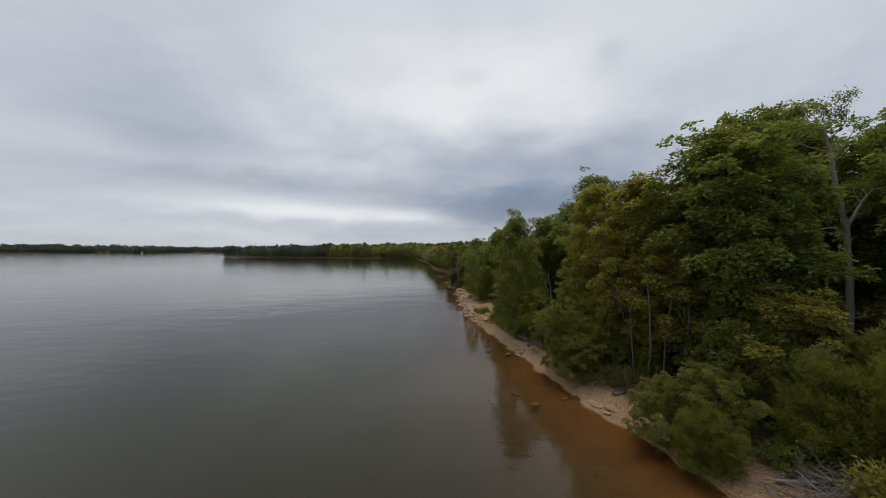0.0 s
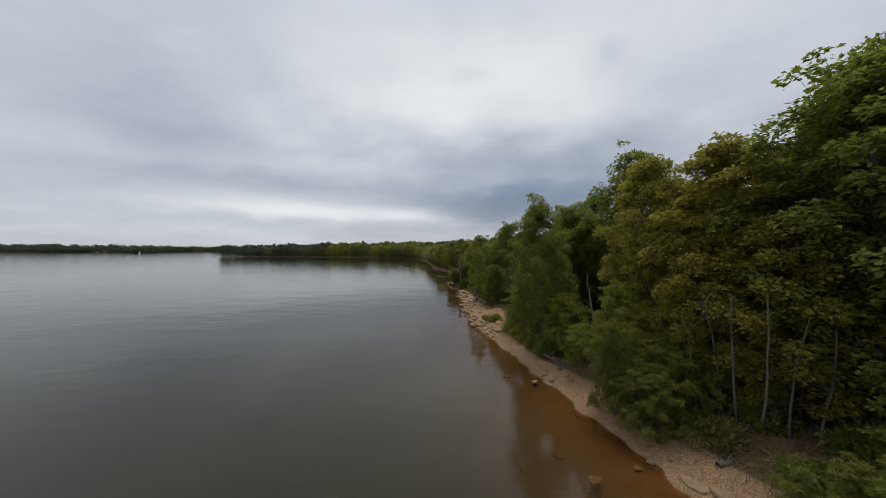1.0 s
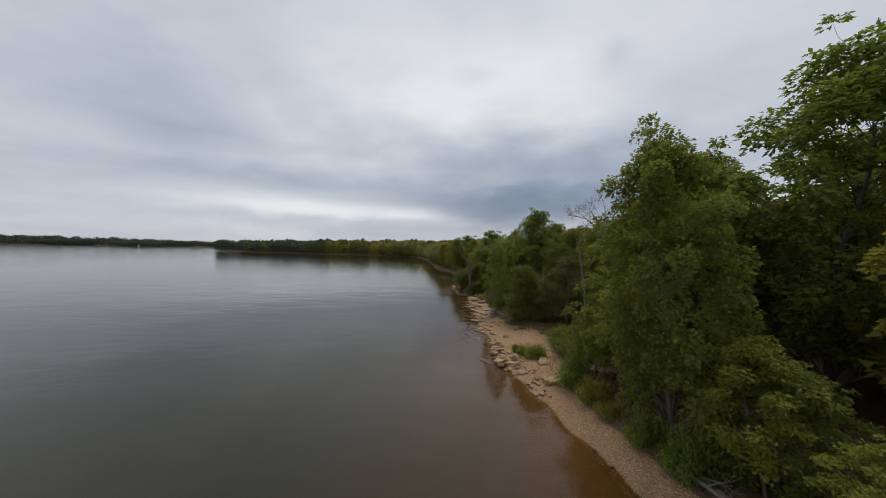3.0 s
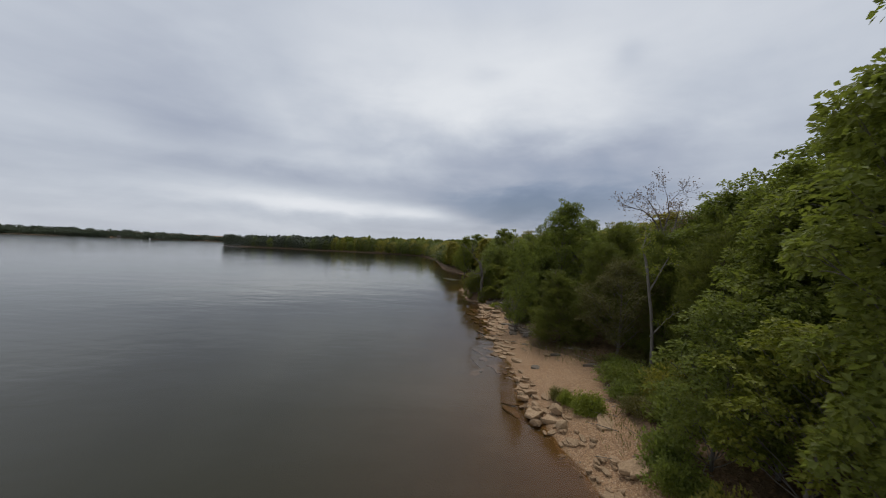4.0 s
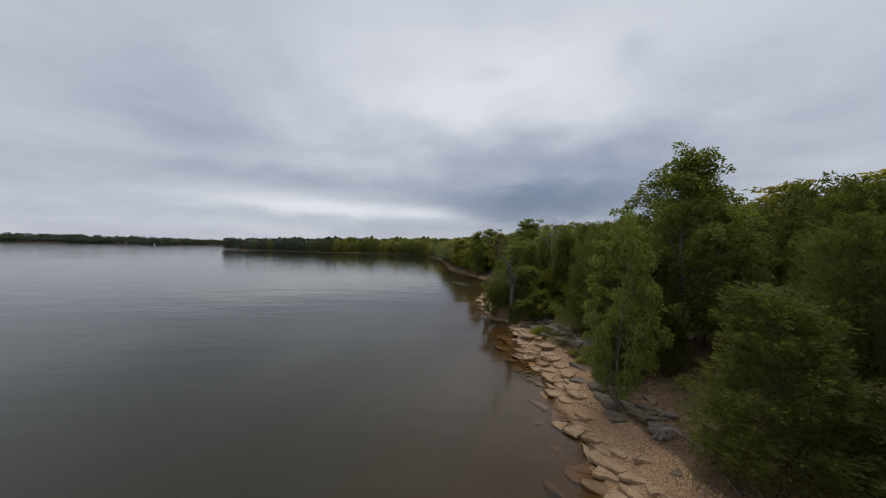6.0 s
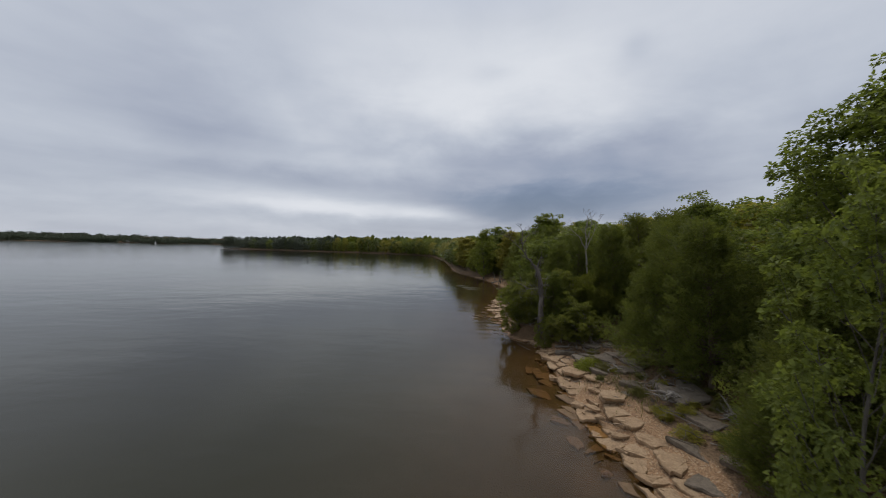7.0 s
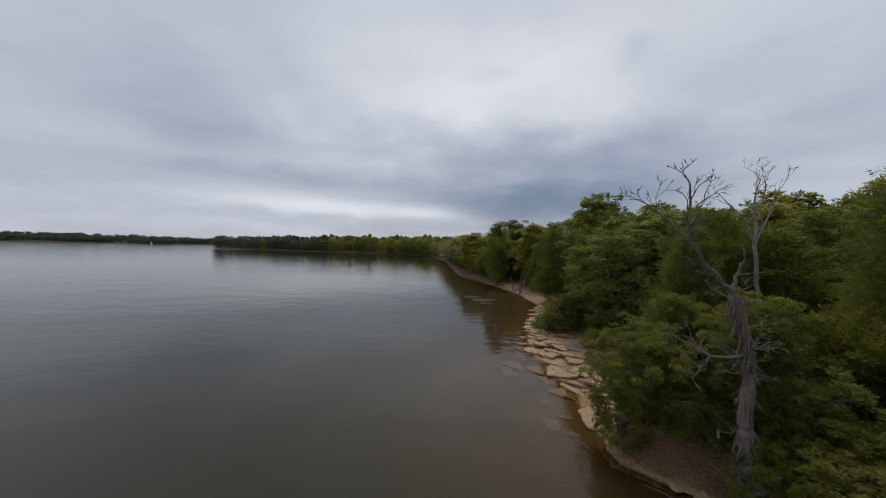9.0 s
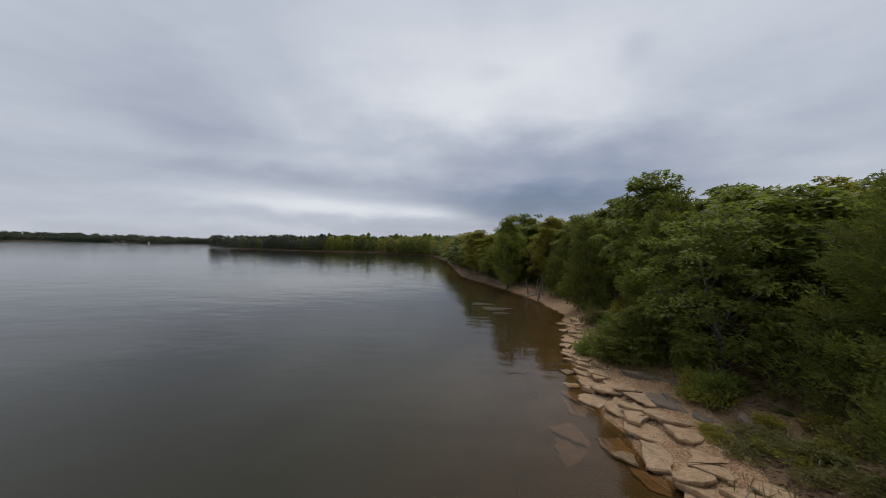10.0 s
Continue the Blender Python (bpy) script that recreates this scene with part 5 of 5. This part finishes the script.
ledge(522, 53.0, 56.5, -0.15, 0.50, 0.36, 1.3, 135, "tan", 0.3, lift=0.11, joined="loose tan stones lying on the far ledge")
ledge(503, 48.6, 53.6, 1.30, 2.2, 0.50, 1.3, 110, "grey", 0.70, 0.14, lift=0.045, step=0.04)
ledge(504, 36.6, 42.8, -0.35, 0.85, 0.46, 1.12, 126, "tan", 0.92, 0.09, lift=0.055)
ledge(524, 36.8, 42.6, 0.05, 0.85, 0.58, 1.2, 140, "tan", 0.45, 0.10, lift=0.14)
ledge(526, 36.6, 43.2, -0.35, 0.25, 0.20, 1.2, 120, "tan", 0.5, 0.07, lift=0.10, step=0.04, joined="small broken tan stones along the waterline")
ledge(505, 36.6, 43.4, 0.95, 2.3, 0.56, 1.2, 112, "grey", 0.66, 0.12, lift=0.05, step=0.04)
ledge(527, 40.3, 43.2, 2.2, 3.7, 0.62, 1.4, 100, "grey", 0.72, 0.14, lift=0.05, step=0.04)
ledge(506, 30.6, 36.6, -0.35, 0.60, 0.34, 1.15, 122, "tan", 0.80, 0.075, lift=0.05)
ledge(507, 31.5, 36.6, 0.80, 1.8, 0.38, 1.4, 110, "grey", 0.55, 0.10, lift=0.045, step=0.04, joined="weathered grey stones scattered behind the beach")
ledge(508, 25.4, 29.6, -0.40, 0.36, 0.34, 1.3, 112, "tan", 0.64, 0.10, lift=0.055, step=0.05)
ledge(525, 26.0, 28.3, -0.12, 0.34, 0.27, 1.3, 118, "tan", 0.72, 0.10, lift=0.11, step=0.05, joined="small broken tan stones stacked along the waterline")
ledge(509, 43.0, 45.3, -0.3, 0.35, 0.34, 1.5, 116, "tan", 0.6, 0.07, lift=0.04, joined="broken tan stones below the eroded bank")
ledge(510, 36.4, 42.0, -1.0, -0.35, 0.50, 1.15, 120, "tan", 0.42, 0.08, lift=0.03, joined="brown sunken slabs in the shallows below the ledge")
ledge(511, 48.7, 53.6, -1.1, -0.30, 0.55, 1.4, 120, "tan", 0.55, 0.08, lift=0.03, joined="brown sunken slabs in the shallows below the point")
ledge(512, 30.5, 36.4, -0.9, -0.40, 0.36, 1.4, 120, "tan", 0.22, 0.08, lift=0.03, joined="brown sunken stones in the shallows")
strew(16, 7.0, 22.0, -0.5, 0.5, 0.12, 0.34, "tan", 0.4)
strew(46, 22.4, 29.5, -0.35, 0.5, 0.14, 0.40, "tan", 0.15, 8)
strew(20, 23.0, 25.5, 0.0, 0.9, 0.14, 0.38, "tan", 0.1, 7)
slab("grey", 2.65, 43.15, 1.0, 0.9, 20, 0.16, 3, 1.4)
strew(26, 37.0, 44.5, 1.0, 2.9, 0.15, 0.55, "grey", 0.35, 9)
strew(14, 38.0, 44.0, 0.1, 1.6, 0.10, 0.32, "tan", 0.3, 9)
strew(18, 48.0, 56.0, -0.2, 1.3, 0.10, 0.34, "tan", 0.25, 9)
strew(14, 29.0, 56.0, -1.1, -0.1, 0.25, 0.7, "wet", 0.1, 5)
strew(18, 31.5, 36.5, 1.3, 2.3, 0.2, 0.6, "grey", 0.3, 9)
strew(12, 43.5, 45.4, -0.5, 0.5, 0.2, 0.6, "tan", 0.25)
strew(8, 80.0, 95.0, -0.6, 0.6, 0.2, 0.7, "tan", 0.3)


def pebbles(name, count, y0, y1, u0, u1, small_side, large_side, seed, label):
    """Loose gravel lying on the sheet of the beach, one joined mesh."""
    rng = np.random.default_rng(seed)
    y = rng.uniform(y0, y1, count)
    w = np.interp(y, BEACH_Y, BEACH_W)
    x = shore_x(y) + u0 + (w + u1 - u0) * rng.uniform(0, 1, count)
    z = ground_z(x, y)
    s = small_side + (large_side - small_side) * rng.uniform(0, 1, count) ** 3
    corner = np.array([(1, 0.1, -0.3), (-0.1, 1.0, -0.3), (-1, -0.1, -0.3), (0.1, -1.0, -0.3), (0, 0, 0.8)], float)
    tri = np.array([(k, (k + 1) % 4, 4) for k in range(4)])
    spin = rng.uniform(0, 6.28, count)
    v = corner[None] * rng.uniform(0.6, 1.2, (count, 5, 1)) * (s[:, None, None] * 0.5) * np.array([1.0, 0.8, 0.55])
    c, d = np.cos(spin)[:, None], np.sin(spin)[:, None]
    v = np.stack([v[..., 0] * c - v[..., 1] * d, v[..., 0] * d + v[..., 1] * c, v[..., 2]], -1) + np.stack([x, y, z + s * 0.12], -1)[:, None]
    f = (tri[None] + (np.arange(count) * 5)[:, None, None]).reshape(-1, 3)
    tagged(new(name, mesh_from(name, v.reshape(-1, 3), f, PEBBLE)), label, "gravel", kind="stuff")


pebbles("beach_gravel", 110000, 5.0, 57.0, -0.15, 0.1, 0.012, 0.042, 8, "loose tan and rust gravel covering the beach")
pebbles("bay_gravel", 5000, 57.0, 80.0, -0.1, 0.0, 0.03, 0.09, 9, "loose tan gravel between the shore slabs")


# ---- driftwood, roots and brush ----
def wood(name, seed, x, y, way, length, r, depth, label, mat=DEAD_WOOD, dz=0.05, lift=0.0, category="driftwood", group=""):
    rng = np.random.default_rng(seed)
    t = Tubes(7)
    line = bent(rng, (0, 0, 0), way, length, 8, 0.10)
    t.add(line, np.linspace(r, r * 0.4, 9))
    for k in range(2, 9, 2):
        for _ in range(depth):
            d = line[k] - line[k - 1]
            d = d / np.linalg.norm(d) + rng.normal(0, 0.7, 3) + [0, 0, 0.35]
            forks(t, rng, line[k], d, length * rng.uniform(0.15, 0.32), r * 0.35, 1, 0.6, lift)
    ob = new(name, t.mesh(name, mat))
    ob.location = (x, y, on_ground(x, y, dz))
    return tagged(ob, label, category, group)


def stump(seed, x, y, size, label):
    """A weathered root crown: a short butt with roots reaching out over the ground."""
    rng = np.random.default_rng(seed)
    t = Tubes(7)
    t.add(bent(rng, (0, 0, -0.05), (0.3, 0.1, 1), size * 0.45, 4, 0.1), np.linspace(size * 0.17, size * 0.12, 5))
    for k in range(9):
        a = k * 0.7 + rng.uniform(-0.3, 0.3)
        line = bent(rng, (0, 0, size * rng.uniform(0.05, 0.35)), (math.cos(a), math.sin(a), rng.uniform(-0.1, 0.5)), size * rng.uniform(0.5, 1.0), 7, 0.22, -0.06)
        line[:, 2] = np.maximum(line[:, 2], 0.0)
        t.add(line, np.linspace(size * 0.075, size * 0.015, 8))
        forks(t, rng, line[4], rng.normal(0, 1, 3) * [1, 1, 0.4], size * 0.35, size * 0.022, 1)
    ob = new("root_stump", t.mesh("root_stump", DEAD_WOOD))
    ob.location = (x, y, on_ground(x, y, 0.02))
    return tagged(ob, label, "driftwood", "root stumps")


stump(1, 3.64, 38.5, 0.62, "bleached root stump stranded on the rocky bank")
stump(2, 3.3, 40.6, 0.42, "bleached root stump stranded on the rocky bank")
stump(4, 4.3, 37.5, 0.5, "bleached root stump stranded on the rocky bank")
stump(5, 3.05, 32.5, 0.45, "bleached root stump stranded on the rocky bank")
stump(6, 2.1, 45.3, 0.7, "exposed roots under the eroded bank")
stump(8, 2.55, 44.6, 0.6, "exposed roots under the eroded bank")
wood("fallen_cedar", 3, 2.35, 43.7, (1.0, -0.12, 0.12), 1.9, 0.045, 3, "fallen dead cedar lying across the bank", DARK_WOOD, 0.12)
wood("drift_log", 4, 4.0, 18.9, (0.12, -1, 0.03), 1.7, 0.05, 1, "weathered drift log along the beach edge", DARK_WOOD)
wood("drift_log", 6, 4.2, 18.3, (0.2, -1, 0.05), 1.2, 0.05, 1, "weathered drift log along the beach edge", DARK_WOOD, 0.1)
wood("drift_log", 9, 5.0, 15.6, (0.3, -1, 0.02), 1.5, 0.06, 1, "weathered drift log along the beach edge", DARK_WOOD)
wood("drift_log", 10, 5.6, 11.2, (0.9, 0.3, 0.04), 1.3, 0.06, 1, "weathered drift log along the beach edge", DARK_WOOD)
wood("drift_log", 11, 8.1, 7.0, (0.1, -1, 0.03), 2.0, 0.07, 0, "weathered drift log along the beach edge")
wood("drift_log", 15, 6.7, 6.9, (0.9, -0.35, 0.12), 1.1, 0.045, 0, "bleached drift log lying on the brush pile")
wood("drift_log", 16, 7.3, 7.1, (0.35, -1, 0.10), 1.3, 0.05, 0, "bleached drift log lying on the brush pile")
wood("drift_log", 12, 2.4, 70.2, (0.4, -1, 0.25), 1.4, 0.07, 0, "pale log leaning at the head of the bay", DEAD_WOOD, 0.08)
wood("drift_stick", 14, 0.7, 29.35, (-0.6, 0.5, 0.5), 0.5, 0.018, 1, "dark stick poking out of the shallows", DARK_WOOD, 0.12)
brush = random.Random(31)
for k in range(60):
    a = brush.uniform(-2.8, 0.3)
    wood("brush_stick", 200 + k, 7.1 + brush.gauss(0, 0.45), 6.6 + brush.gauss(0, 0.35), (math.cos(a), math.sin(a), brush.uniform(0.0, 0.35)), brush.uniform(0.5, 1.2), brush.uniform(0.006, 0.017), 1,
         "thin dead stick in the brush pile by the water", DEAD_WOOD if k % 4 == 0 else DARK_WOOD, 0.08, group="brush pile")
for k in range(14):
    a = brush.uniform(-1.5, 1.5)
    wood("brush_stick", 240 + k, 3.1 + brush.gauss(0, 0.35), 42.9 + brush.gauss(0, 0.3), (math.cos(a), math.sin(a), brush.uniform(0.0, 0.4)), brush.uniform(0.4, 0.9), brush.uniform(0.006, 0.014), 1,
         "thin dead twig tangle on the bank", DARK_WOOD, 0.08, group="bank brush")


for k in range(26):
    a, y = brush.uniform(-3.1, 3.1), brush.uniform(36.5, 43.5)
    wood("drift_twig", 280 + k, float(shore_x(y)) + brush.uniform(1.2, 2.7), y, (math.cos(a), math.sin(a), brush.uniform(0.0, 0.25)), brush.uniform(0.35, 0.9), brush.uniform(0.008, 0.018), 1,
         "bleached drift twig lying among the grey stones", DEAD_WOOD if k % 2 else DARK_WOOD, 0.06, group="drift twigs")


# ---- low growth ----
def bush_mesh(seed, leaf, count, mat, flat=0.7):
    rng = np.random.default_rng(seed)
    c = rng.normal(0, 1, (22, 3))
    c /= np.linalg.norm(c, axis=1)[:, None]
    c = c * rng.uniform(0.35, 0.78, (22, 1))
    c[:, 2] = np.abs(c[:, 2])
    p = c[rng.integers(0, 22, count)] + rng.normal(0, 0.17, (count, 3))
    p[:, 2] = np.abs(p[:, 2]) * flat
    ways = p * [1, 1, 0.8] + rng.normal(0, 0.4, (count, 3))
    size = leaf * rng.uniform(0.6, 1.3, count)
    v, q = blades(p, ways, rng.normal(0, 0.5, (count, 3)) + [0, 0, 1], size * 1.1, size * 0.62, tri=True)
    t = Tubes(4)
    for k in range(22):
        t.add(bent(rng, (0, 0, -0.05), c[k] + [0, 0, 0.1], np.linalg.norm(c[k]), 4, 0.1), np.linspace(0.02, 0.008, 5), 3)
    return mesh_from("leafage", v, q, mat), t.mesh("stems", BARK)


BUSHES = [bush_mesh(300, 0.085, 4200, BRIGHT_LEAF), bush_mesh(301, 0.10, 3000, OAK_LEAF), bush_mesh(302, 0.10, 2600, OLIVE_LEAF), bush_mesh(303, 0.09, 2400, GRASS_BLADE)]
BUSH_WORDS = ["bright green leafy bush growing on the gravel", "dark green leafy undergrowth bush at the wood edge", "yellowing undergrowth bush at the wood edge", "low straw-green weeds on the rocky bank"]


def bush(k, x, y, wide, high):
    root = new("bush")
    root.matrix_basis = pose(x, y, on_ground(x, y), 0, 0, lay.uniform(0, 360)) @ Matrix.Diagonal((wide, wide, high * 1.5, 1))
    part_of("leafage", BUSHES[k][0], root)
    part_of("stem", BUSHES[k][1], root)
    return tagged(root, BUSH_WORDS[k], "bush", ("bright bushes", "undergrowth", "yellow undergrowth", "weeds")[k])


bush(0, 3.1, 25.45, 0.50, 0.55)
bush(0, 2.75, 25.95, 0.32, 0.35)
bush(3, 2.6, 26.3, 0.35, 0.35)
bush(0, 2.66, 41.2, 0.48, 0.42)
bush(3, 3.05, 40.75, 0.28, 0.20)
bush(3, 2.7, 40.15, 0.22, 0.16)
bush(1, 3.5, 22.6, 0.5, 0.5)
for x, y, k, w, h in [(4.6, 26.8, 1, 0.6, 0.4), (4.95, 27.7, 1, 0.6, 0.45), (4.3, 26.0, 1, 0.55, 0.4), (4.15, 25.1, 3, 0.5, 0.4), (5.2, 28.5, 3, 0.6, 0.35)]:
    bush(k, x, y, w, h)
bush(1, 4.15, 18.6, 0.55, 0.8)
bush(1, 4.6, 18.4, 0.7, 0.9)
bush(1, 3.95, 19.6, 0.5, 0.7)
for x, y, k, w, h in [(4.8, 24.4, 1, 0.9, 0.8), (5.3, 26.6, 1, 0.8, 0.6), (5.5, 27.6, 3, 0.6, 0.4), (6.2, 28.5, 3, 0.6, 0.4), (5.6, 26.0, 2, 0.8, 0.8)]:
    bush(k, x, y, w, h)
for x, y, k, w, h in [(3.1, 49.7, 3, 0.5, 0.22), (2.9, 48.9, 3, 0.35, 0.18), (3.7, 50.0, 3, 0.5, 0.3), (2.6, 49.3, 3, 0.3, 0.15), (3.3, 48.6, 3, 0.4, 0.2), (2.3, 55.0, 1, 0.8, 0.9), (3.2, 54.4, 1, 0.9, 1.0), (2.0, 55.9, 1, 0.7, 0.7), (3.0, 51.8, 1, 0.6, 0.6)]:
    bush(k, x, y, w, h)
for k in range(34):
    y = lay.uniform(46.8, 51.0)
    bush(lay.choice((3, 3, 3, 2)), float(shore_x(y)) + lay.uniform(1.5, 3.6), y, lay.uniform(0.20, 0.48), lay.uniform(0.08, 0.20))
for k in range(46):
    y = lay.uniform(36.0, 44.0)
    bush(lay.choice((3, 3, 2)), float(shore_x(y)) + lay.uniform(1.3, 3.3), y, lay.uniform(0.18, 0.42), lay.uniform(0.10, 0.24))
for k in range(12):
    y = 12.6 + k * 0.9 + lay.uniform(-0.1, 0.1)
    x = float(shore_x(y)) + lay.uniform(0.95, 1.5)
    if k > 8:
        bush(lay.choice((1, 1, 2)), x, y, lay.uniform(0.35, 0.55), lay.uniform(0.3, 0.7))
for _ in range(110):
    y = lay.uniform(3, 66)
    if 12.5 < y < 22.5 or 30 < y < 45 or 47.5 < y < 51:
        continue
    x = float(shore_x(y)) + float(np.interp(y, BEACH_Y, BEACH_W)) + lay.uniform(0.1, 3.2)
    bush(lay.choice((1, 1, 2, 3)), x, y, lay.uniform(0.35, 0.8), lay.uniform(0.3, 0.9))

rng = np.random.default_rng(77)
n = 9000
gy0 = rng.uniform(8, 62, n)
gx0 = shore_x(gy0) + np.interp(gy0, BEACH_Y, BEACH_W) + rng.normal(0.25, 0.5, n)
keep = np.sin(gx0 * 1.7 + gy0 * 0.9) + np.sin(gy0 * 1.31) > 0.35
gx0, gy0 = gx0[keep], gy0[keep]
n = len(gx0)
v, q = blades(np.stack([gx0, gy0, ground_z(gx0, gy0)], 1), rng.normal(0, 0.35, (n, 3)) * [1, 1, 0] + [0, 0, 1], rng.normal(0, 1, (n, 3)), rng.uniform(0.10, 0.34, n), 0.014)
tagged(new("beach_grass", mesh_from("beach_grass", v, q, GRASS_BLADE)), "thin straw-green grass along the beach edge", "grass", kind="stuff")


# fallen leaves and sticks on the floor of the wood edge
n = 26000
ly = rng.uniform(4, 62, n)
lx = shore_x(ly) + np.interp(ly, BEACH_Y, BEACH_W) + 0.15 + rng.uniform(0, 1, n) * 4.0
v, q = blades(np.stack([lx, ly, ground_z(lx, ly) + 0.012], 1), rng.normal(0, 1, (n, 3)) * [1, 1, 0.2], rng.normal(0, 0.3, (n, 3)) + [0, 0, 1], rng.uniform(0.05, 0.11, n), 0.055, tri=True)
tagged(new("leaf_litter", mesh_from("leaf_litter", v, q, LITTER_LEAF)), "brown fallen leaves covering the wood floor", "leaf litter", kind="stuff")
sticks = Tubes(3)
for k in range(420):
    y = rng.uniform(5, 60)
    x = float(shore_x(y)) + float(np.interp(y, BEACH_Y, BEACH_W)) + rng.normal(0.5, 0.7)
    a = rng.uniform(0, 6.28)
    line = bent(rng, (x, y, on_ground(x, y, 0.02)), (math.cos(a), math.sin(a), rng.uniform(0, 0.12)), rng.uniform(0.25, 0.9), 3, 0.12)
    sticks.add(line, np.linspace(0.012, 0.005, 4))
tagged(new("fallen_twigs", sticks.mesh("fallen_twigs", DEAD_WOOD)), "grey fallen twigs strewn along the beach edge", "twigs", kind="stuff")


# ---- on and across the lake ----
def weed_mat(seed, x, y, wide, long):
    rng = np.random.default_rng(seed)
    k = 26
    a = np.arange(k) * 2 * np.pi / k
    r = 1 + 0.22 * np.sin(a * 3 + seed) + rng.normal(0, 0.07, k)
    ring = np.stack([np.cos(a) * r * wide / 2, np.sin(a) * r * long / 2], 1)
    vv = np.vstack([np.c_[ring * 1.05, np.full(k, -0.01)], np.c_[ring, np.full(k, 0.012)], np.c_[ring * 0.5, np.full(k, 0.016)], [[0, 0, 0.016]]])
    quads = [[b * k + i, b * k + (i + 1) % k, (b + 1) * k + (i + 1) % k, (b + 1) * k + i] for b in range(2) for i in range(k)]
    tris = [[2 * k + i, 2 * k + (i + 1) % k, 3 * k] for i in range(k)]
    ob = new("weed_mat", mesh_from("weed_mat", vv, [np.array(quads), np.array(tris)], WEED_MAT))
    ob.location = (x, y, 0)
    return tagged(ob, "brown mat of floating water weed", "water weed", "weed mats")


weed_mat(1, -0.35, 65.0, 1.7, 1.1)
weed_mat(2, -1.1, 66.6, 1.3, 0.9)
weed_mat(3, -0.2, 63.6, 0.9, 0.5)


def box_part(name, parent, size, at, mat, label=""):
    bm = bmesh.new()
    bmesh.ops.create_cube(bm, size=1.0)
    bmesh.ops.scale(bm, vec=size, verts=bm.verts)
    bmesh.ops.bevel(bm, geom=bm.edges[:], offset=min(size) * 0.06, segments=1, affect="EDGES")
    bmesh.ops.translate(bm, vec=at, verts=bm.verts)
    me = bpy.data.meshes.new(name)
    bm.to_mesh(me)
    bm.free()
    me.materials.append(mat)
    return part_of(name, me, parent, label)


boat = new("sailing_boat")
boat.location, boat.scale = (-500, 565, 0), (0.6, 0.6, 0.6)
k = 7
hull = np.array([(math.sin(t) * 1.2 * w, -3.5 + 7 * (t / math.pi), z) for z, w in ((-0.2, 0.7), (0.9, 1.0)) for t in np.linspace(0.05, math.pi - 0.05, k)] + [(-math.sin(t) * 1.2 * w, -3.5 + 7 * (t / math.pi), z) for z, w in ((-0.2, 0.7), (0.9, 1.0)) for t in np.linspace(0.05, math.pi - 0.05, k)])
quads = [[a + i, a + i + 1, a + k + i + 1, a + k + i] for a in (0, 2 * k) for i in range(k - 1)] + [[k + i, k + i + 1, 3 * k + i + 1, 3 * k + i] for i in range(k - 1)]
part_of("hull", mesh_from("hull", hull, np.array(quads), WHITE_PAINT), boat)
t = Tubes(6)
t.add([(0, 0.3, 0.8), (0, 0.3, 4.5), (0, 0.3, 8.5)], [0.09, 0.08, 0.05])
part_of("mast", t.mesh("mast", WHITE_PAINT), boat)
sail = np.array([(0.25 * math.sin(3 * a) * (1 - b), 0.2 - 3.0 * a * (1 - b), 1.6 + 6.6 * b) for b in np.linspace(0, 1, 6) for a in np.linspace(0, 1, 4)])
part_of("sail", mesh_from("sail", sail, np.array([[r * 4 + c, r * 4 + c + 1, r * 4 + c + 5, r * 4 + c + 4] for r in range(5) for c in range(3)]), WHITE_PAINT), boat, "raised white triangular sail")
tagged(boat, "small white sailing boat far out on the lake", "boat")

for k in range(4):
    x = -905 + k * 41 + lay.uniform(-6, 6)
    y = 750 + (x + 975) * 0.588 - 1
    while far_shore(x, y) < 3:
        y += 1.0
    house = new("far_house")
    house.matrix_basis = pose(x, y, on_ground(x, y), 0, 0, lay.uniform(-25, 25))
    w = lay.uniform(7, 12)
    box_part("wall", house, (w, 6, 3.2), (0, 0, 1.6), PALE_WALL)
    rv = [(-w / 2 - 0.4, -3.4, 3.2), (w / 2 + 0.4, -3.4, 3.2), (w / 2 + 0.4, 3.4, 3.2), (-w / 2 - 0.4, 3.4, 3.2), (-w / 2 - 0.4, 0, 5.2), (w / 2 + 0.4, 0, 5.2)]
    part_of("roof", mesh_from("roof", rv, [np.array([(0, 1, 5, 4), (2, 3, 4, 5), (3, 2, 1, 0)]), np.array([(0, 4, 3), (1, 2, 5)])], ROOF_PAINT), house)
    tagged(house, "pale low house on the far lake shore", "house", "far houses")
